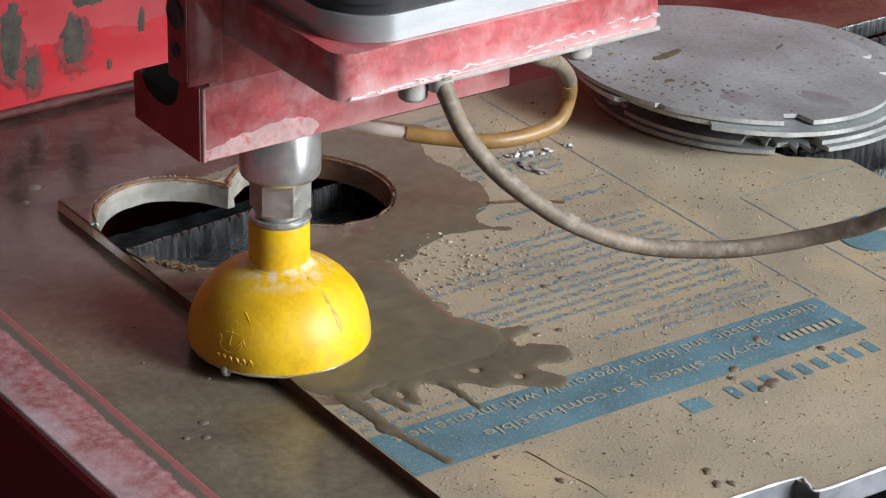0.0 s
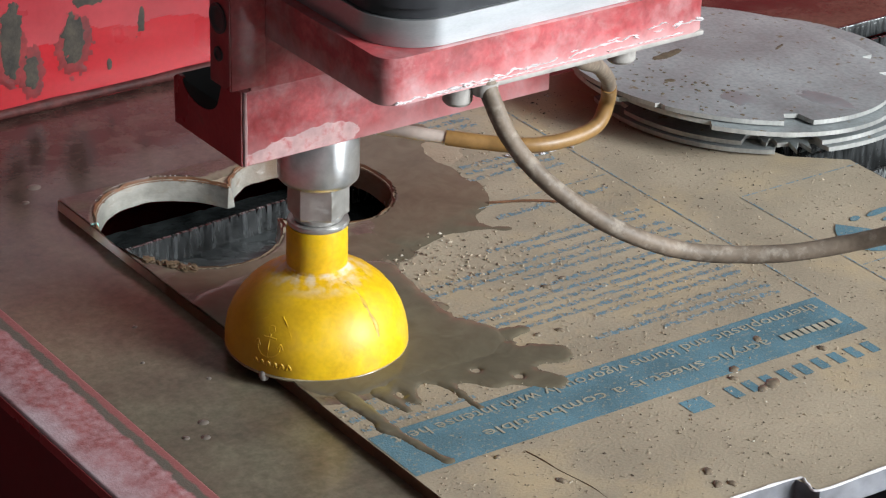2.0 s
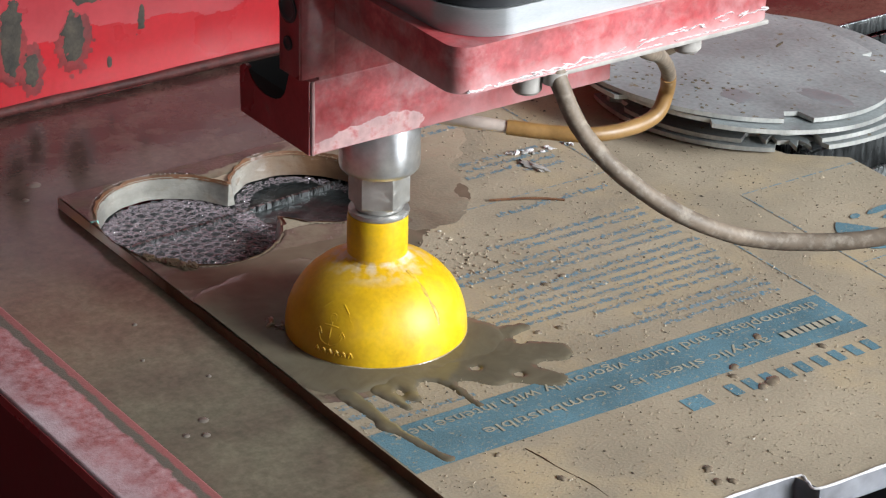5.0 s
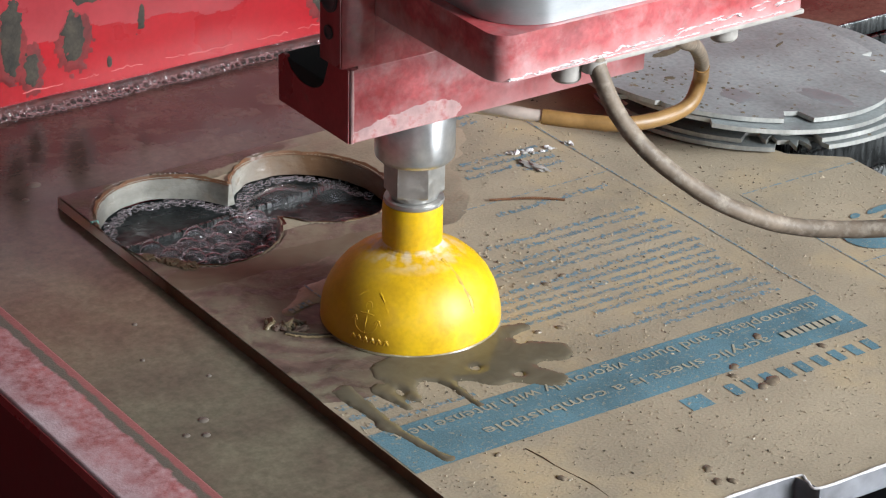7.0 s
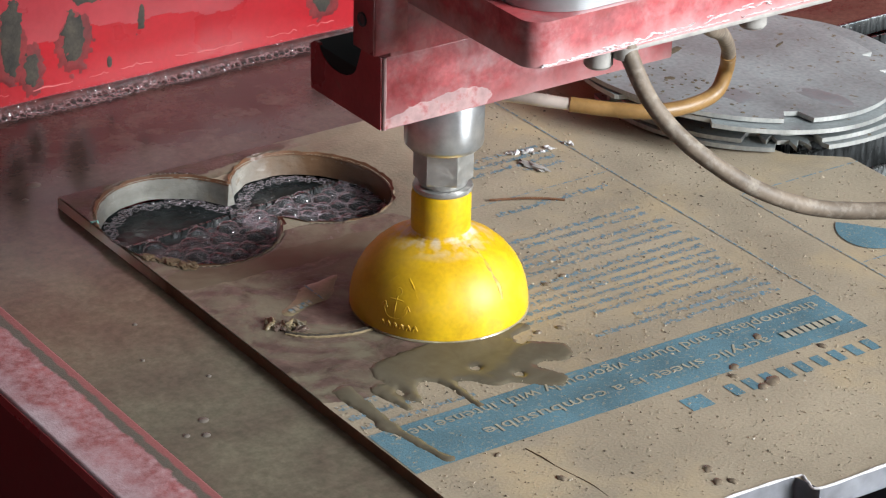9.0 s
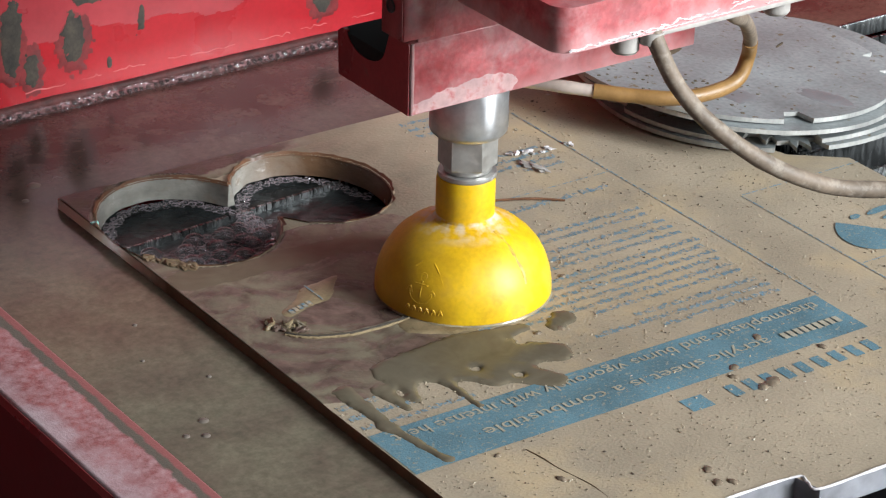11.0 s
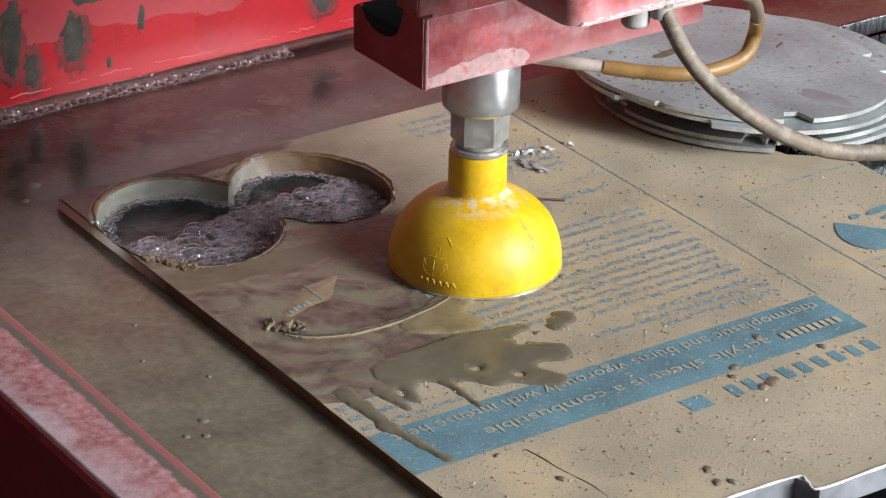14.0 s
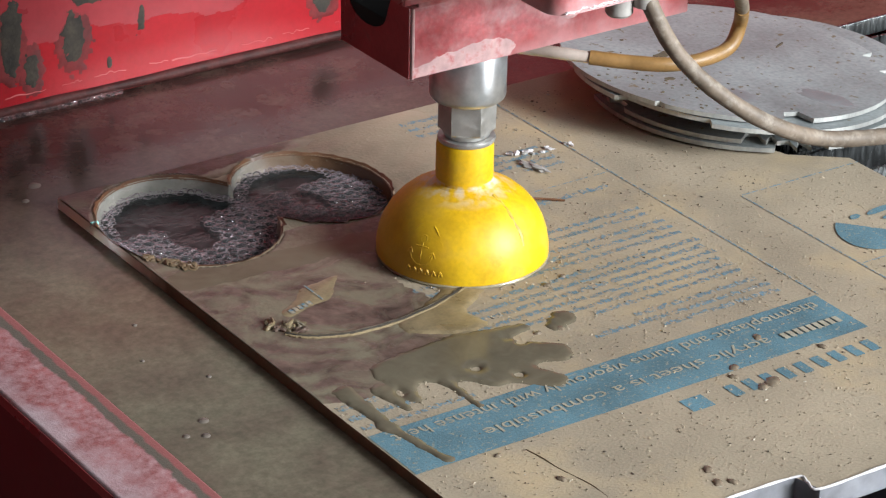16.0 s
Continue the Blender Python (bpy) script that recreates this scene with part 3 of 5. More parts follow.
def acrylic_sheet():
    t = thing("acrylic_sheet", "thick acrylic sheet masked with printed brown paper, partly soaked", "acrylic sheet")
    bm = bmesh.new()
    hole = hole_outline()
    loops = []
    for z in (0.0, -0.0138):
        for ring in (SHEET, hole):
            if z < 0 and ring is hole:
                k, flare = len(hole), []
                for i, (x, y) in enumerate(hole):
                    (xa, ya), (xb, yb) = hole[i - 1], hole[(i + 1) % k]
                    d = Vector((xb - xa, yb - ya)).normalized()
                    w = 0.0022 + 0.0014 * noise.noise((x * 70, y * 70, 2))
                    flare.append((x - d.y * w, y + d.x * w))
                ring = flare
            vs = [bm.verts.new((x, y, z)) for x, y in ring]
            es = [bm.edges.new((vs[i], vs[(i + 1) % len(vs)])) for i in range(len(vs))]
            loops.append((vs, es))
    for a in (0, 2):
        r = bmesh.ops.triangle_fill(bm, use_beauty=True, edges=loops[a][1] + loops[a + 1][1])
        for f in r["geom"]:
            if isinstance(f, bmesh.types.BMFace):
                f.material_index = 0
    for a, m in ((0, 2), (1, 1)):
        top, bot = loops[a][0], loops[a + 2][0]
        for i in range(len(top)):
            j = (i + 1) % len(top)
            f = bm.faces.new((bot[i], bot[j], top[j], top[i]))
            front = a == 0 and top[i].co.y < -0.49 and top[j].co.y < -0.49
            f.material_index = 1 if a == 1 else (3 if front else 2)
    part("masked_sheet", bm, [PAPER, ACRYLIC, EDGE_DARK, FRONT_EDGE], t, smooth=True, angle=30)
    # torn, rusty rim of the paper round the cut-out
    bm = bmesh.new()
    ins, outs = hole_outline(-0.0005), hole_outline(0.0026)
    n_in, n_out = len(ins), len(outs)
    a = [bm.verts.new((x, y, -0.0008)) for x, y in ins]
    b = []
    for i in range(n_in):
        x, y = outs[int(i * n_out / n_in)]
        k = 0.6 + 0.9 * noise.noise((x * 120, y * 120, 3))
        b.append(bm.verts.new((ins[i][0] + (x - ins[i][0]) * k, ins[i][1] + (y - ins[i][1]) * k, 0.0012 + 0.0006 * noise.noise((x * 300, y * 300, 0)))))
    for i in range(n_in):
        bm.faces.new((a[i], a[(i + 1) % n_in], b[(i + 1) % n_in], b[i]))
    part("paper_rim", bm, RUST, t, "rust-brown frayed paper rim")
    part("front_rim", tube([(0.10, -0.4986, 0.0004), (0.128, -0.4986, 0.0004), (0.1655, -0.5006, 0.0004), (0.1672, -0.508, 0.0004), (0.1686, -0.5166, 0.0004), (0.21, -0.5170, 0.0004), (0.30, -0.518, 0.0004)], 0.0007, 8, 12, 0.7), RESIDUE, t, "pale chipped rim of the cut front edge")
    # small pale green block that paints a glint on the acrylic edge
    part("edge_glint", box(0.0, 0.0052, -0.0435, -0.0410, -0.0035, 0.0008, 0.0005), GLINT, t, "pale green glint of the acrylic edge, made as a small block")
    return t


SHEET_T = acrylic_sheet()


# ---- print on the paper ----
def quads(rects, z):
    bm = bmesh.new()
    for x0, x1, y0, y1 in rects:
        bm.faces.new([bm.verts.new((x, y, z)) for x, y in ((x0, y0), (x1, y0), (x1, y1), (x0, y1))])
    return bm


def lettering(words, size, x_right, y_base, material, width, label):
    """Words that read from the far side of the sheet, beginning at x_right."""
    cu = bpy.data.curves.new("words", "FONT")
    cu.body, cu.size, cu.align_x, cu.resolution_u = words, size, "LEFT", 2
    tmp = new("words", cu)
    bpy.context.view_layer.update()
    me = bpy.data.meshes.new_from_object(tmp.evaluated_get(bpy.context.evaluated_depsgraph_get()))
    bpy.data.objects.remove(tmp)
    w = max(v.co.x for v in me.vertices)
    me.transform(Matrix.Translation((x_right, y_base, 0.00065)) @ Matrix.Rotation(math.pi, 4, "Z") @ Matrix.Diagonal((width / w, 1, 1, 1)))
    me.materials.clear()
    me.materials.append(material)
    ob = new("lettering", me)
    ob.parent = SHEET_T
    return tagged(ob, label)


def fine_print():
    rnd = random.Random(5)
    rects = []

    def line(x0, x1, y, h):
        x = x1
        while x > x0:
            w = rnd.uniform(0.006, 0.022)
            e = max(x0, x - w)
            c = x
            while c > e:
                cw = rnd.uniform(0.0011, 0.0019)
                lo, hi = rnd.choice(((0, 1), (0, 0.7), (0.2, 1), (0, 0.75), (0.0, 0.7)))
                rects.append((c - cw, c, y + h * lo, y + h * hi))
                c -= cw + 0.0003
            x = e - 0.0022
    # paragraphs: right end, left end, first row, number of rows
    for x1, x0, y, k in ((0.300, 0.222, -0.094, 4), (0.297, 0.150, -0.2010, 2), (0.298, 0.115, -0.2230, 3), (0.300, 0.125, -0.2545, 6), (0.299, 0.172, -0.3140, 3)):
        for i in range(k):
            end = x0 + rnd.uniform(-0.015, 0.035) + (0.05 if i == k - 1 else 0)
            line(end, x1 - rnd.uniform(0, 0.006), y - i * 0.0091, 0.0048)
    line(0.215, 0.298, -0.166, 0.0062)
    line(0.004, 0.028, -0.318, 0.0055)
    line(0.004, 0.045, -0.330, 0.0055)
    line(0.004, 0.075, -0.3415, 0.0045)
    for i in range(3):
        line(0.240, 0.285, -0.022 - i * 0.010, 0.0055)
    return rects


def print_on_paper():
    part("blue_band", quads([(0.001, 0.310, -0.3938, -0.3477)], 0.0003), BLUE_INK, SHEET_T, "solid blue warning band", smooth=False)
    part("fine_print", quads(fine_print(), 0.0003), FINE_INK, SHEET_T, "rows of small unreadable blue print", smooth=False)
    part("ruled_line", quads([(0.3122, 0.3134, -0.347, -0.001)], 0.0003), FINE_INK, SHEET_T, "thin blue ruled line", smooth=False)
    part("ruled_line", quads([(0.3597, 0.3608, -0.49, -0.2195)], 0.0003), FINE_INK, SHEET_T, "thin blue ruled line", smooth=False)
    part("ruled_line", quads([(0.3597, 0.456, -0.2195, -0.2184)], 0.0003), FINE_INK, SHEET_T, "thin blue ruled line", smooth=False)
    part("ruled_line", quads([(0.200, 0.312, -0.1475, -0.1465)], 0.0003), FINE_INK, SHEET_T, "thin blue ruled line", smooth=False)
    part("ruled_line", quads([(0.3608, 0.392, -0.331, -0.330)], 0.0003), FINE_INK, SHEET_T, "thin blue ruled line", smooth=False)
    part("ruled_line", quads([(0.0640, 0.0650, -0.203, -0.182)], 0.0013), FINE_INK, SHEET_T, "thin blue ruled line", smooth=False)
    part("fine_print", quads([(0.0400 + 0.0035 * i, 0.0426 + 0.0035 * i, -0.2085 + 0.001 * i, -0.2035 + 0.001 * i) for i in range(5)], 0.00125), FINE_INK, SHEET_T, "few blue letters showing through the washed patch", smooth=False)
    # a rounded mark cut straight along one side, with small strokes beside it
    def oval(cx, cy, ax, ay, turn, a0=0, a1=351):
        c, n = math.cos(radians(turn)), math.sin(radians(turn))
        b = bmesh.new()
        b.faces.new([b.verts.new((cx + c * ax * math.cos(radians(a)) - n * ay * math.sin(radians(a)), cy + n * ax * math.cos(radians(a)) + c * ay * math.sin(radians(a)), 0.0006)) for a in range(a0, a1, 9)])
        return b
    part("printed_mark", oval(0.400, -0.2985, 0.024, 0.030, 130, 0, 181), BLUE_INK, SHEET_T, "solid blue half-round mark", smooth=False)
    for spot in ((0.400, -0.2801, 0.0042, 0.0026, 20), (0.4190, -0.2803, 0.0105, 0.0030, 8), (0.4200, -0.2905, 0.0070, 0.0022, 5)):
        part("printed_mark", oval(*spot), BLUE_INK, SHEET_T, "small blue printed stroke", smooth=False)
    # trade name as plain bars
    for i in range(9):
        part("name_bar", quads([(0.1945 + i * 0.0123, 0.1945 + i * 0.0123 + 0.0064, -0.4175, -0.4050)], 0.0003), BLUE_INK, SHEET_T, "blue printed bar", smooth=False)
        part("name_bar", quads([(0.260 + i * 0.0048, 0.260 + i * 0.0048 + 0.0034, -0.3815, -0.3745)], 0.00095), LETTER, SHEET_T, "paper-coloured bar", smooth=False)
    part("name_bar", quads([(0.164, 0.179, -0.4185, -0.4050)], 0.0003), BLUE_INK, SHEET_T, "blue printed bar", smooth=False)
    lettering("acrylic sheet is a combustible", 0.0125, 0.252, -0.3735, LETTER, 0.196, "paper-coloured lettering in the blue band")
    lettering("thermoplastic and burns vigorously with intense heat", 0.0125, 0.303, -0.3535, LETTER, 0.292, "paper-coloured lettering in the blue band")


print_on_paper()


# ---- water, mud and dirt on the sheet ----
def strokes(runs, bites=(), rough=0.0022, scale=80, seed=0.0, melt=0.006):
    """A field in metres, positive inside rounded strokes (x0, y0, x1, y1, r0, r1) that melt together, less the bites (x, y, r)."""
    def field(x, y):
        total = 0.0
        for x0, y0, x1, y1, r0, r1 in runs:
            dx, dy = x1 - x0, y1 - y0
            k = max(0.0, min(1.0, ((x - x0) * dx + (y - y0) * dy) / (dx * dx + dy * dy)))
            d = math.hypot(x - x0 - k * dx, y - y0 - k * dy) - (r0 + (r1 - r0) * k)
            total += math.exp(-max(-0.1, min(0.1, d)) / melt)
        f = melt * math.log(total + 1e-9)
        for bx, by, r in bites:
            f = min(f, math.hypot(x - bx, y - by) - r)
        return f + rough * noise.fractal((x * scale, y * scale, seed), 0.9, 2.0, 4)
    return field


def clipped(field, m=0.0, out=-0.2):
    """The field kept on the sheet and out of the cut-outs."""
    def g(x, y):
        if x < 0.0001 or y > -0.0001:
            return out
        for e in (HOLE_A, HOLE_B):
            if inside((e[0], e[1], e[2] + 0.0022 + m, e[3] + 0.0022 + m, e[4]), x, y):
                return out
        return field(x, y)
    return g


def spills():
    wet = blobs([(0.04, -0.17, 0.05, 0.05, 0), (0.03, -0.24, 0.05, 0.06, 0), (0.072, -0.25, 0.048, 0.05, 0), (0.085, -0.165, 0.045, 0.04, 0),
                 (0.05, -0.285, 0.06, 0.022, 0), (0.02, -0.01, 0.1, 0.012, 0), (0.05, -0.002, 0.13, 0.022, 0), (0.0, -0.06, 0.022, 0.09, 0), (0.1, -0.135, 0.07, 0.02, 0)], 0.08, 55, 2.0)
    ob = part("soaked_paper", film(clipped(wet, -0.0008), 0.0003, 0.30, -0.34, -0.0003, 0.002, 0.0005, 0.05), WET_PAPER, None)
    tagged(ob, "purple-brown soaked patch of masking paper", "wet stain", kind="stuff")
    # the puddle with its lobes and running fingers
    puddle = strokes([(0.055, -0.296, 0.100, -0.300, 0.016, 0.024), (0.118, -0.288, 0.142, -0.290, 0.008, 0.005), (0.105, -0.302, 0.141, -0.323, 0.016, 0.011), (0.100, -0.318, 0.121, -0.349, 0.014, 0.009),
                      (0.084, -0.318, 0.094, -0.334, 0.007, 0.005), (0.070, -0.312, 0.0705, -0.352, 0.004, 0.002), (0.050, -0.310, 0.045, -0.328, 0.005, 0.003), (0.034, -0.308, 0.036, -0.334, 0.006, 0.002),
                      (0.016, -0.300, 0.0165, -0.345, 0.007, 0.0035), (0.0165, -0.345, 0.0235, -0.390, 0.0035, 0.0035)],
                     [(0.132, -0.3035, 0.0026), (0.128, -0.336, 0.0030), (0.093, -0.3165, 0.0028), (0.1085, -0.334, 0.0024)], 0.0016, 130, 7.0, 0.003)
    ob = part("mud_puddle", film(clipped(puddle), 0.0003, 0.17, -0.40, -0.24, 0.0012, 0.0013, 0.0016), MUD, None)
    tagged(ob, "glossy puddle of grey-brown garnet mud with lobes and fingers", "puddle", kind="stuff")
    damp = blobs([(0.185, -0.05, 0.055, 0.050, 0), (0.215, -0.03, 0.055, 0.045, 0), (0.175, -0.12, 0.045, 0.035, 0), (0.10, -0.16, 0.05, 0.03, 0)], 0.10, 45, 8.0)
    ob = part("damp_paper", film(clipped(damp, -0.0008), 0.0003, 0.30, -0.22, -0.0003, 0.0018, 0.0003, 0.25), DAMP_PAPER, None)
    tagged(ob, "damp darkened paper beside the cut-out", "wet stain", kind="stuff")
    right = strokes([(0.190, -0.030, 0.205, -0.115, 0.044, 0.026), (0.155, -0.150, 0.190, -0.140, 0.022, 0.018), (0.190, -0.162, 0.212, -0.179, 0.005, 0.002),
                     (0.215, -0.010, 0.235, -0.030, 0.02, 0.02), (0.165, -0.130, 0.200, -0.120, 0.022, 0.028), (0.110, -0.160, 0.104, -0.195, 0.022, 0.018)], (), 0.0030, 60, 3.0)
    wash = part("mud_film", film(clipped(right, -0.0008), 0.09, 0.29, -0.24, -0.0003, 0.0018, 0.0008, 0.006), MUD, None)
    tagged(wash, "thin film of grey-brown mud that runs off the paper", "puddle", kind="stuff")
    upper = strokes([(0.012, -0.140, 0.130, -0.150, 0.034, 0.032)], (), 0.0030, 60, 3.0)
    ob = part("mud_film", film(clipped(upper, -0.0008), 0.0003, 0.29, -0.24, -0.0003, 0.0018, 0.0006, 0.012), MUD, None)
    tagged(ob, "thin smooth film of grey-brown mud round the cut-outs", "puddle", kind="stuff")
    rusty = strokes([(0.0, -0.004, 0.150, -0.006, 0.020, 0.010), (0.0, -0.02, 0.0, -0.09, 0.012, 0.008)], (), 0.004, 50, 6.0)
    ob = part("rusty_paper_strip", film(clipped(rusty, 0.001), 0.0003, 0.20, -0.12, -0.0003, 0.0014, 0.0011, 0.003), RUSTY_PAPER, None)
    tagged(ob, "dark rust-brown soaked paper between the cut-outs and the edge", "wet stain", kind="stuff")
    # mud that the jet washes away as the cut goes on
    loose = strokes([(0.020, -0.180, 0.030, -0.275, 0.026, 0.032), (0.060, -0.180, 0.070, -0.270, 0.038, 0.036), (0.070, -0.270, 0.105, -0.285, 0.036, 0.026), (0.112, -0.185, 0.095, -0.265, 0.014, 0.020)], (), 0.0022, 90, 5.0)
    cover = part("mud_layer", film(clipped(loose), 0.0003, 0.15, -0.33, -0.15, 0.0016, 0.0017, 0.003), MUD, None)
    tagged(cover, "loose grey-brown mud lying where the cut will run", "puddle", kind="stuff")
    leaf = strokes([(0.040, -0.2060, 0.066, -0.1930, 0.0060, 0.0115), (0.066, -0.1930, 0.0935, -0.1765, 0.0115, 0.0008)], (), 0.0012, 90, 4.0, 0.0015)
    ob = part("bare_paper_patch", film(leaf, 0.01, 0.12, -0.24, -0.15, 0.0011, 0.0012, 0.004), WET_TAN, None)
    tagged(ob, "tan leaf-shaped patch of wet paper washed clean of mud", "wet paper", kind="stuff")
    tan = blobs([(0.105, -0.262, 0.028, 0.013, -30), (0.125, -0.243, 0.022, 0.012, 20), (0.15, -0.22, 0.02, 0.016, 0)], 0.12, 70, 9.0)
    clear = part("clear_water_film", film(tan, 0.05, 0.20, -0.30, -0.18, 0.0016, 0.0014, 0.12), WET_TAN, None)
    tagged(clear, "thin clear water over tan paper", "wet paper", kind="stuff")
    splash = strokes([(0.160, -0.298, 0.170, -0.292, 0.006, 0.008)], (), 0.0022, 150, 3.0)
    ob = part("mud_splash", film(splash, 0.13, 0.20, -0.33, -0.26, 0.0012, 0.0013, 0.002), MUD, None)
    tagged(ob, "small ragged splash of mud", "puddle", kind="stuff")
    return ob, clear, cover, wash


SPLASH, CLEAR, COVER, WASH = spills()


def grit():
    """Garnet grains, crumbs and little pits over the paper."""
    rnd = random.Random(11)
    verts, faces = [], []
    octa = ((1, 0, 0), (0, 1, 0), (-1, 0, 0), (0, -1, 0), (0, 0, 1), (0, 0, -1))
    tris = ((0, 1, 4), (1, 2, 4), (2, 3, 4), (3, 0, 4), (1, 0, 5), (2, 1, 5), (3, 2, 5), (0, 3, 5))

    def crumb(x, y, z, r):
        k, a = len(verts), rnd.uniform(0, 3)
        sx, sy, sz = rnd.uniform(0.7, 1.7), rnd.uniform(0.6, 1.1), rnd.uniform(0.4, 0.8)
        for vx, vy, vz in octa:
            u, w = vx * r * sx * rnd.uniform(0.7, 1.2), vy * r * sy * rnd.uniform(0.7, 1.2)
            verts.append((x + u * math.cos(a) - w * math.sin(a), y + u * math.sin(a) + w * math.cos(a), z + vz * r * sz))
        faces.extend((k + p, k + q, k + s) for p, q, s in tris)
    n = 0
    while n < 5200:
        x, y = rnd.uniform(0.0, 0.455), rnd.uniform(-0.515, -0.02)
        if any(inside((e[0], e[1], e[2] + 0.012, e[3] + 0.012, e[4]), x, y) for e in (HOLE_A, HOLE_B)) or (x < 0.12 and y > -0.31) or (x < 0.23 and y > -0.17) or (x > 0.40 and y > -0.22) or (x < 0.170 and y < -0.496) or (x < 0.312 and -0.395 < y < -0.346 and n % 4):
            continue
        crumb(x, y, 0.0003, rnd.choice((0.0003, 0.0004, 0.0004, 0.0005, 0.0005, 0.0006, 0.0009)))
        n += 1
    for i in range(150):
        crumb(rnd.gauss(0.160, 0.022), rnd.gauss(-0.205, 0.020), 0.0006, rnd.uniform(0.0005, 0.0013))
    me = bpy.data.meshes.new("garnet_grit")
    me.from_pydata(verts, [], faces)
    me.materials.append(CRUMB)
    ob = new("garnet_grit", me)
    tagged(ob, "scattered garnet grains and crumbs on the paper", "grit", kind="stuff")
    twig = part("thin_splinter", tube([(0.222, -0.144, 0.001), (0.245, -0.156, 0.0016), (0.262, -0.168, 0.001)], 0.0008, 6, 6), RUST, None)
    tagged(twig, "thin rust-brown splinter lying on the paper", "splinter")
    # flakes of swarf in a broken row, with one dark piece beside them
    for i in range(14):
        k = bmesh.new()
        bmesh.ops.create_icosphere(k, subdivisions=2, radius=1.0)
        sx, sy, sz = rnd.uniform(0.0014, 0.0034), rnd.uniform(0.0010, 0.0020), rnd.uniform(0.0005, 0.0012)
        for v in k.verts:
            q = 1 + 0.8 * noise.noise(v.co * 1.6 + Vector((i * 5.3, 0, 0)))
            v.co = Vector((v.co.x * sx * q, v.co.y * sy * q, v.co.z * sz * q))
        ob = part("swarf_flake", k, RESIDUE if i % 3 else FITTING, None, smooth=False)
        u = (0.02, 0.06, 0.10, 0.26, 0.30, 0.34, 0.38, 0.60, 0.64, 0.92, 0.96, 1.0, 0.22, 0.48)[i]
        ob.matrix_world = pose(0.272 + 0.043 * u + rnd.gauss(0, 0.0012), -0.095 - 0.006 * u + rnd.gauss(0, 0.0014), 0.0009, rnd.uniform(-8, 8), rnd.uniform(-8, 8), rnd.uniform(0, 180))
        tagged(ob, "small white and grey flake of cutting waste", "flake", "flakes on the paper")
    crease = part("paper_crease", tube([(0.0641, -0.4023, 0.0001), (0.0661, -0.4147, 0.0003), (0.0674, -0.4278, 0.0), (0.0714, -0.4493, 0.0002), (0.0718, -0.4655, -0.0002)], 0.00032, 6, 8, 0.9), TAN_CRUMB, None)
    tagged(crease, "fine brown crease across the paper", "crease")
    # larger water drops and pits on the paper
    for x, y, r in ((0.214, -0.391, 0.0032), (0.207, -0.399, 0.0024), (0.248, -0.370, 0.0030), (0.222, -0.4145, 0.0048), (0.2135, -0.4165, 0.0032), (0.272, -0.398, 0.0026),
                    (0.132, -0.470, 0.0030), (0.128, -0.483, 0.0030), (0.135, -0.4865, 0.0026), (0.062, -0.437, 0.0026), (0.048, -0.4, 0.0018), (0.16, -0.302, 0.0024),
                    (0.146, -0.300, 0.002), (0.185, -0.254, 0.0024), (0.2, -0.25, 0.002)):
        d = part("water_drop", lathe([(r * 1.1, -0.0006), (r * 1.0, 0.0), (r * 0.7, 0.0005), (r * 0.35, 0.0007), (0, 0.0008)], 22, (0, 0), lambda a, z: 1 + 0.22 * math.sin(2 * a + r * 4000) + 0.10 * math.sin(5 * a + r * 9000)), WET_DROP, None)
        d.matrix_world = pose(x, y, 0.0004)
        tagged(d, "drop of muddy water on the paper", "drop", "drops on the paper")
    # pulp at the broken front rim of the cut-out
    for i in range(26):
        u = rnd.random()
        x, y = 0.0035 + 0.020 * u + rnd.gauss(0, 0.0012), -0.098 - 0.030 * u + rnd.gauss(0, 0.0015)
        b = bmesh.new()
        bmesh.ops.create_icosphere(b, subdivisions=3, radius=rnd.uniform(0.0010, 0.0028))
        for v in b.verts:
            v.co = Vector((v.co.x * 1.7, v.co.y, v.co.z * 0.55)) * (1 + 0.9 * noise.noise(v.co * 700 + Vector((i * 3.1, 0, 0))) + 0.4 * noise.noise(v.co * 2200))
        ob = part("pulp_crumb", b, TAN_CRUMB, None)
        ob.matrix_world = pose(x, y, 0.0006, 0, 0, rnd.uniform(0, 180))
        tagged(ob, "crumb of swollen tan paper pulp at the cut rim", "pulp crumb", "pulp at the cut rim")
    # pierce burr: torn, curled paper round the first hole
    for i in range(11):
        b = bmesh.new()
        bmesh.ops.create_icosphere(b, subdivisions=3, radius=rnd.uniform(0.0014, 0.0034))
        for v in b.verts:
            v.co = Vector((v.co.x * 1.6, v.co.y * 0.8, v.co.z * 0.6)) * (1 + 0.9 * noise.noise(v.co * 420 + Vector((i * 7.7, 0, 0))) + 0.5 * noise.noise(v.co * 1500))
        ob = part("pierce_burr", b, (WET_TAN, KERF_LIP, WET_PAPER)[i % 3], None, angle=80)
        ob.matrix_world = pose(0.0255 + rnd.gauss(0, 0.0042), -0.2195 + rnd.gauss(0, 0.0042), 0.0010, rnd.uniform(-25, 25), rnd.uniform(-25, 25), rnd.uniform(0, 360))
        tagged(ob, "curled burr of wet paper at the pierce point", "burr", "burrs at the pierce point")
    chunk = bmesh.new()
    bmesh.ops.create_icosphere(chunk, subdivisions=3, radius=1.0)
    for v in chunk.verts:
        q = 1 + 0.7 * noise.noise(v.co * 1.9) + 0.35 * noise.noise(v.co * 5.0)
        v.co = Vector((v.co.x * 0.0115 * q, v.co.y * 0.0030 * q, v.co.z * 0.0016 * q))
    strip = part("swarf_strip", chunk, FITTING, None, angle=50)
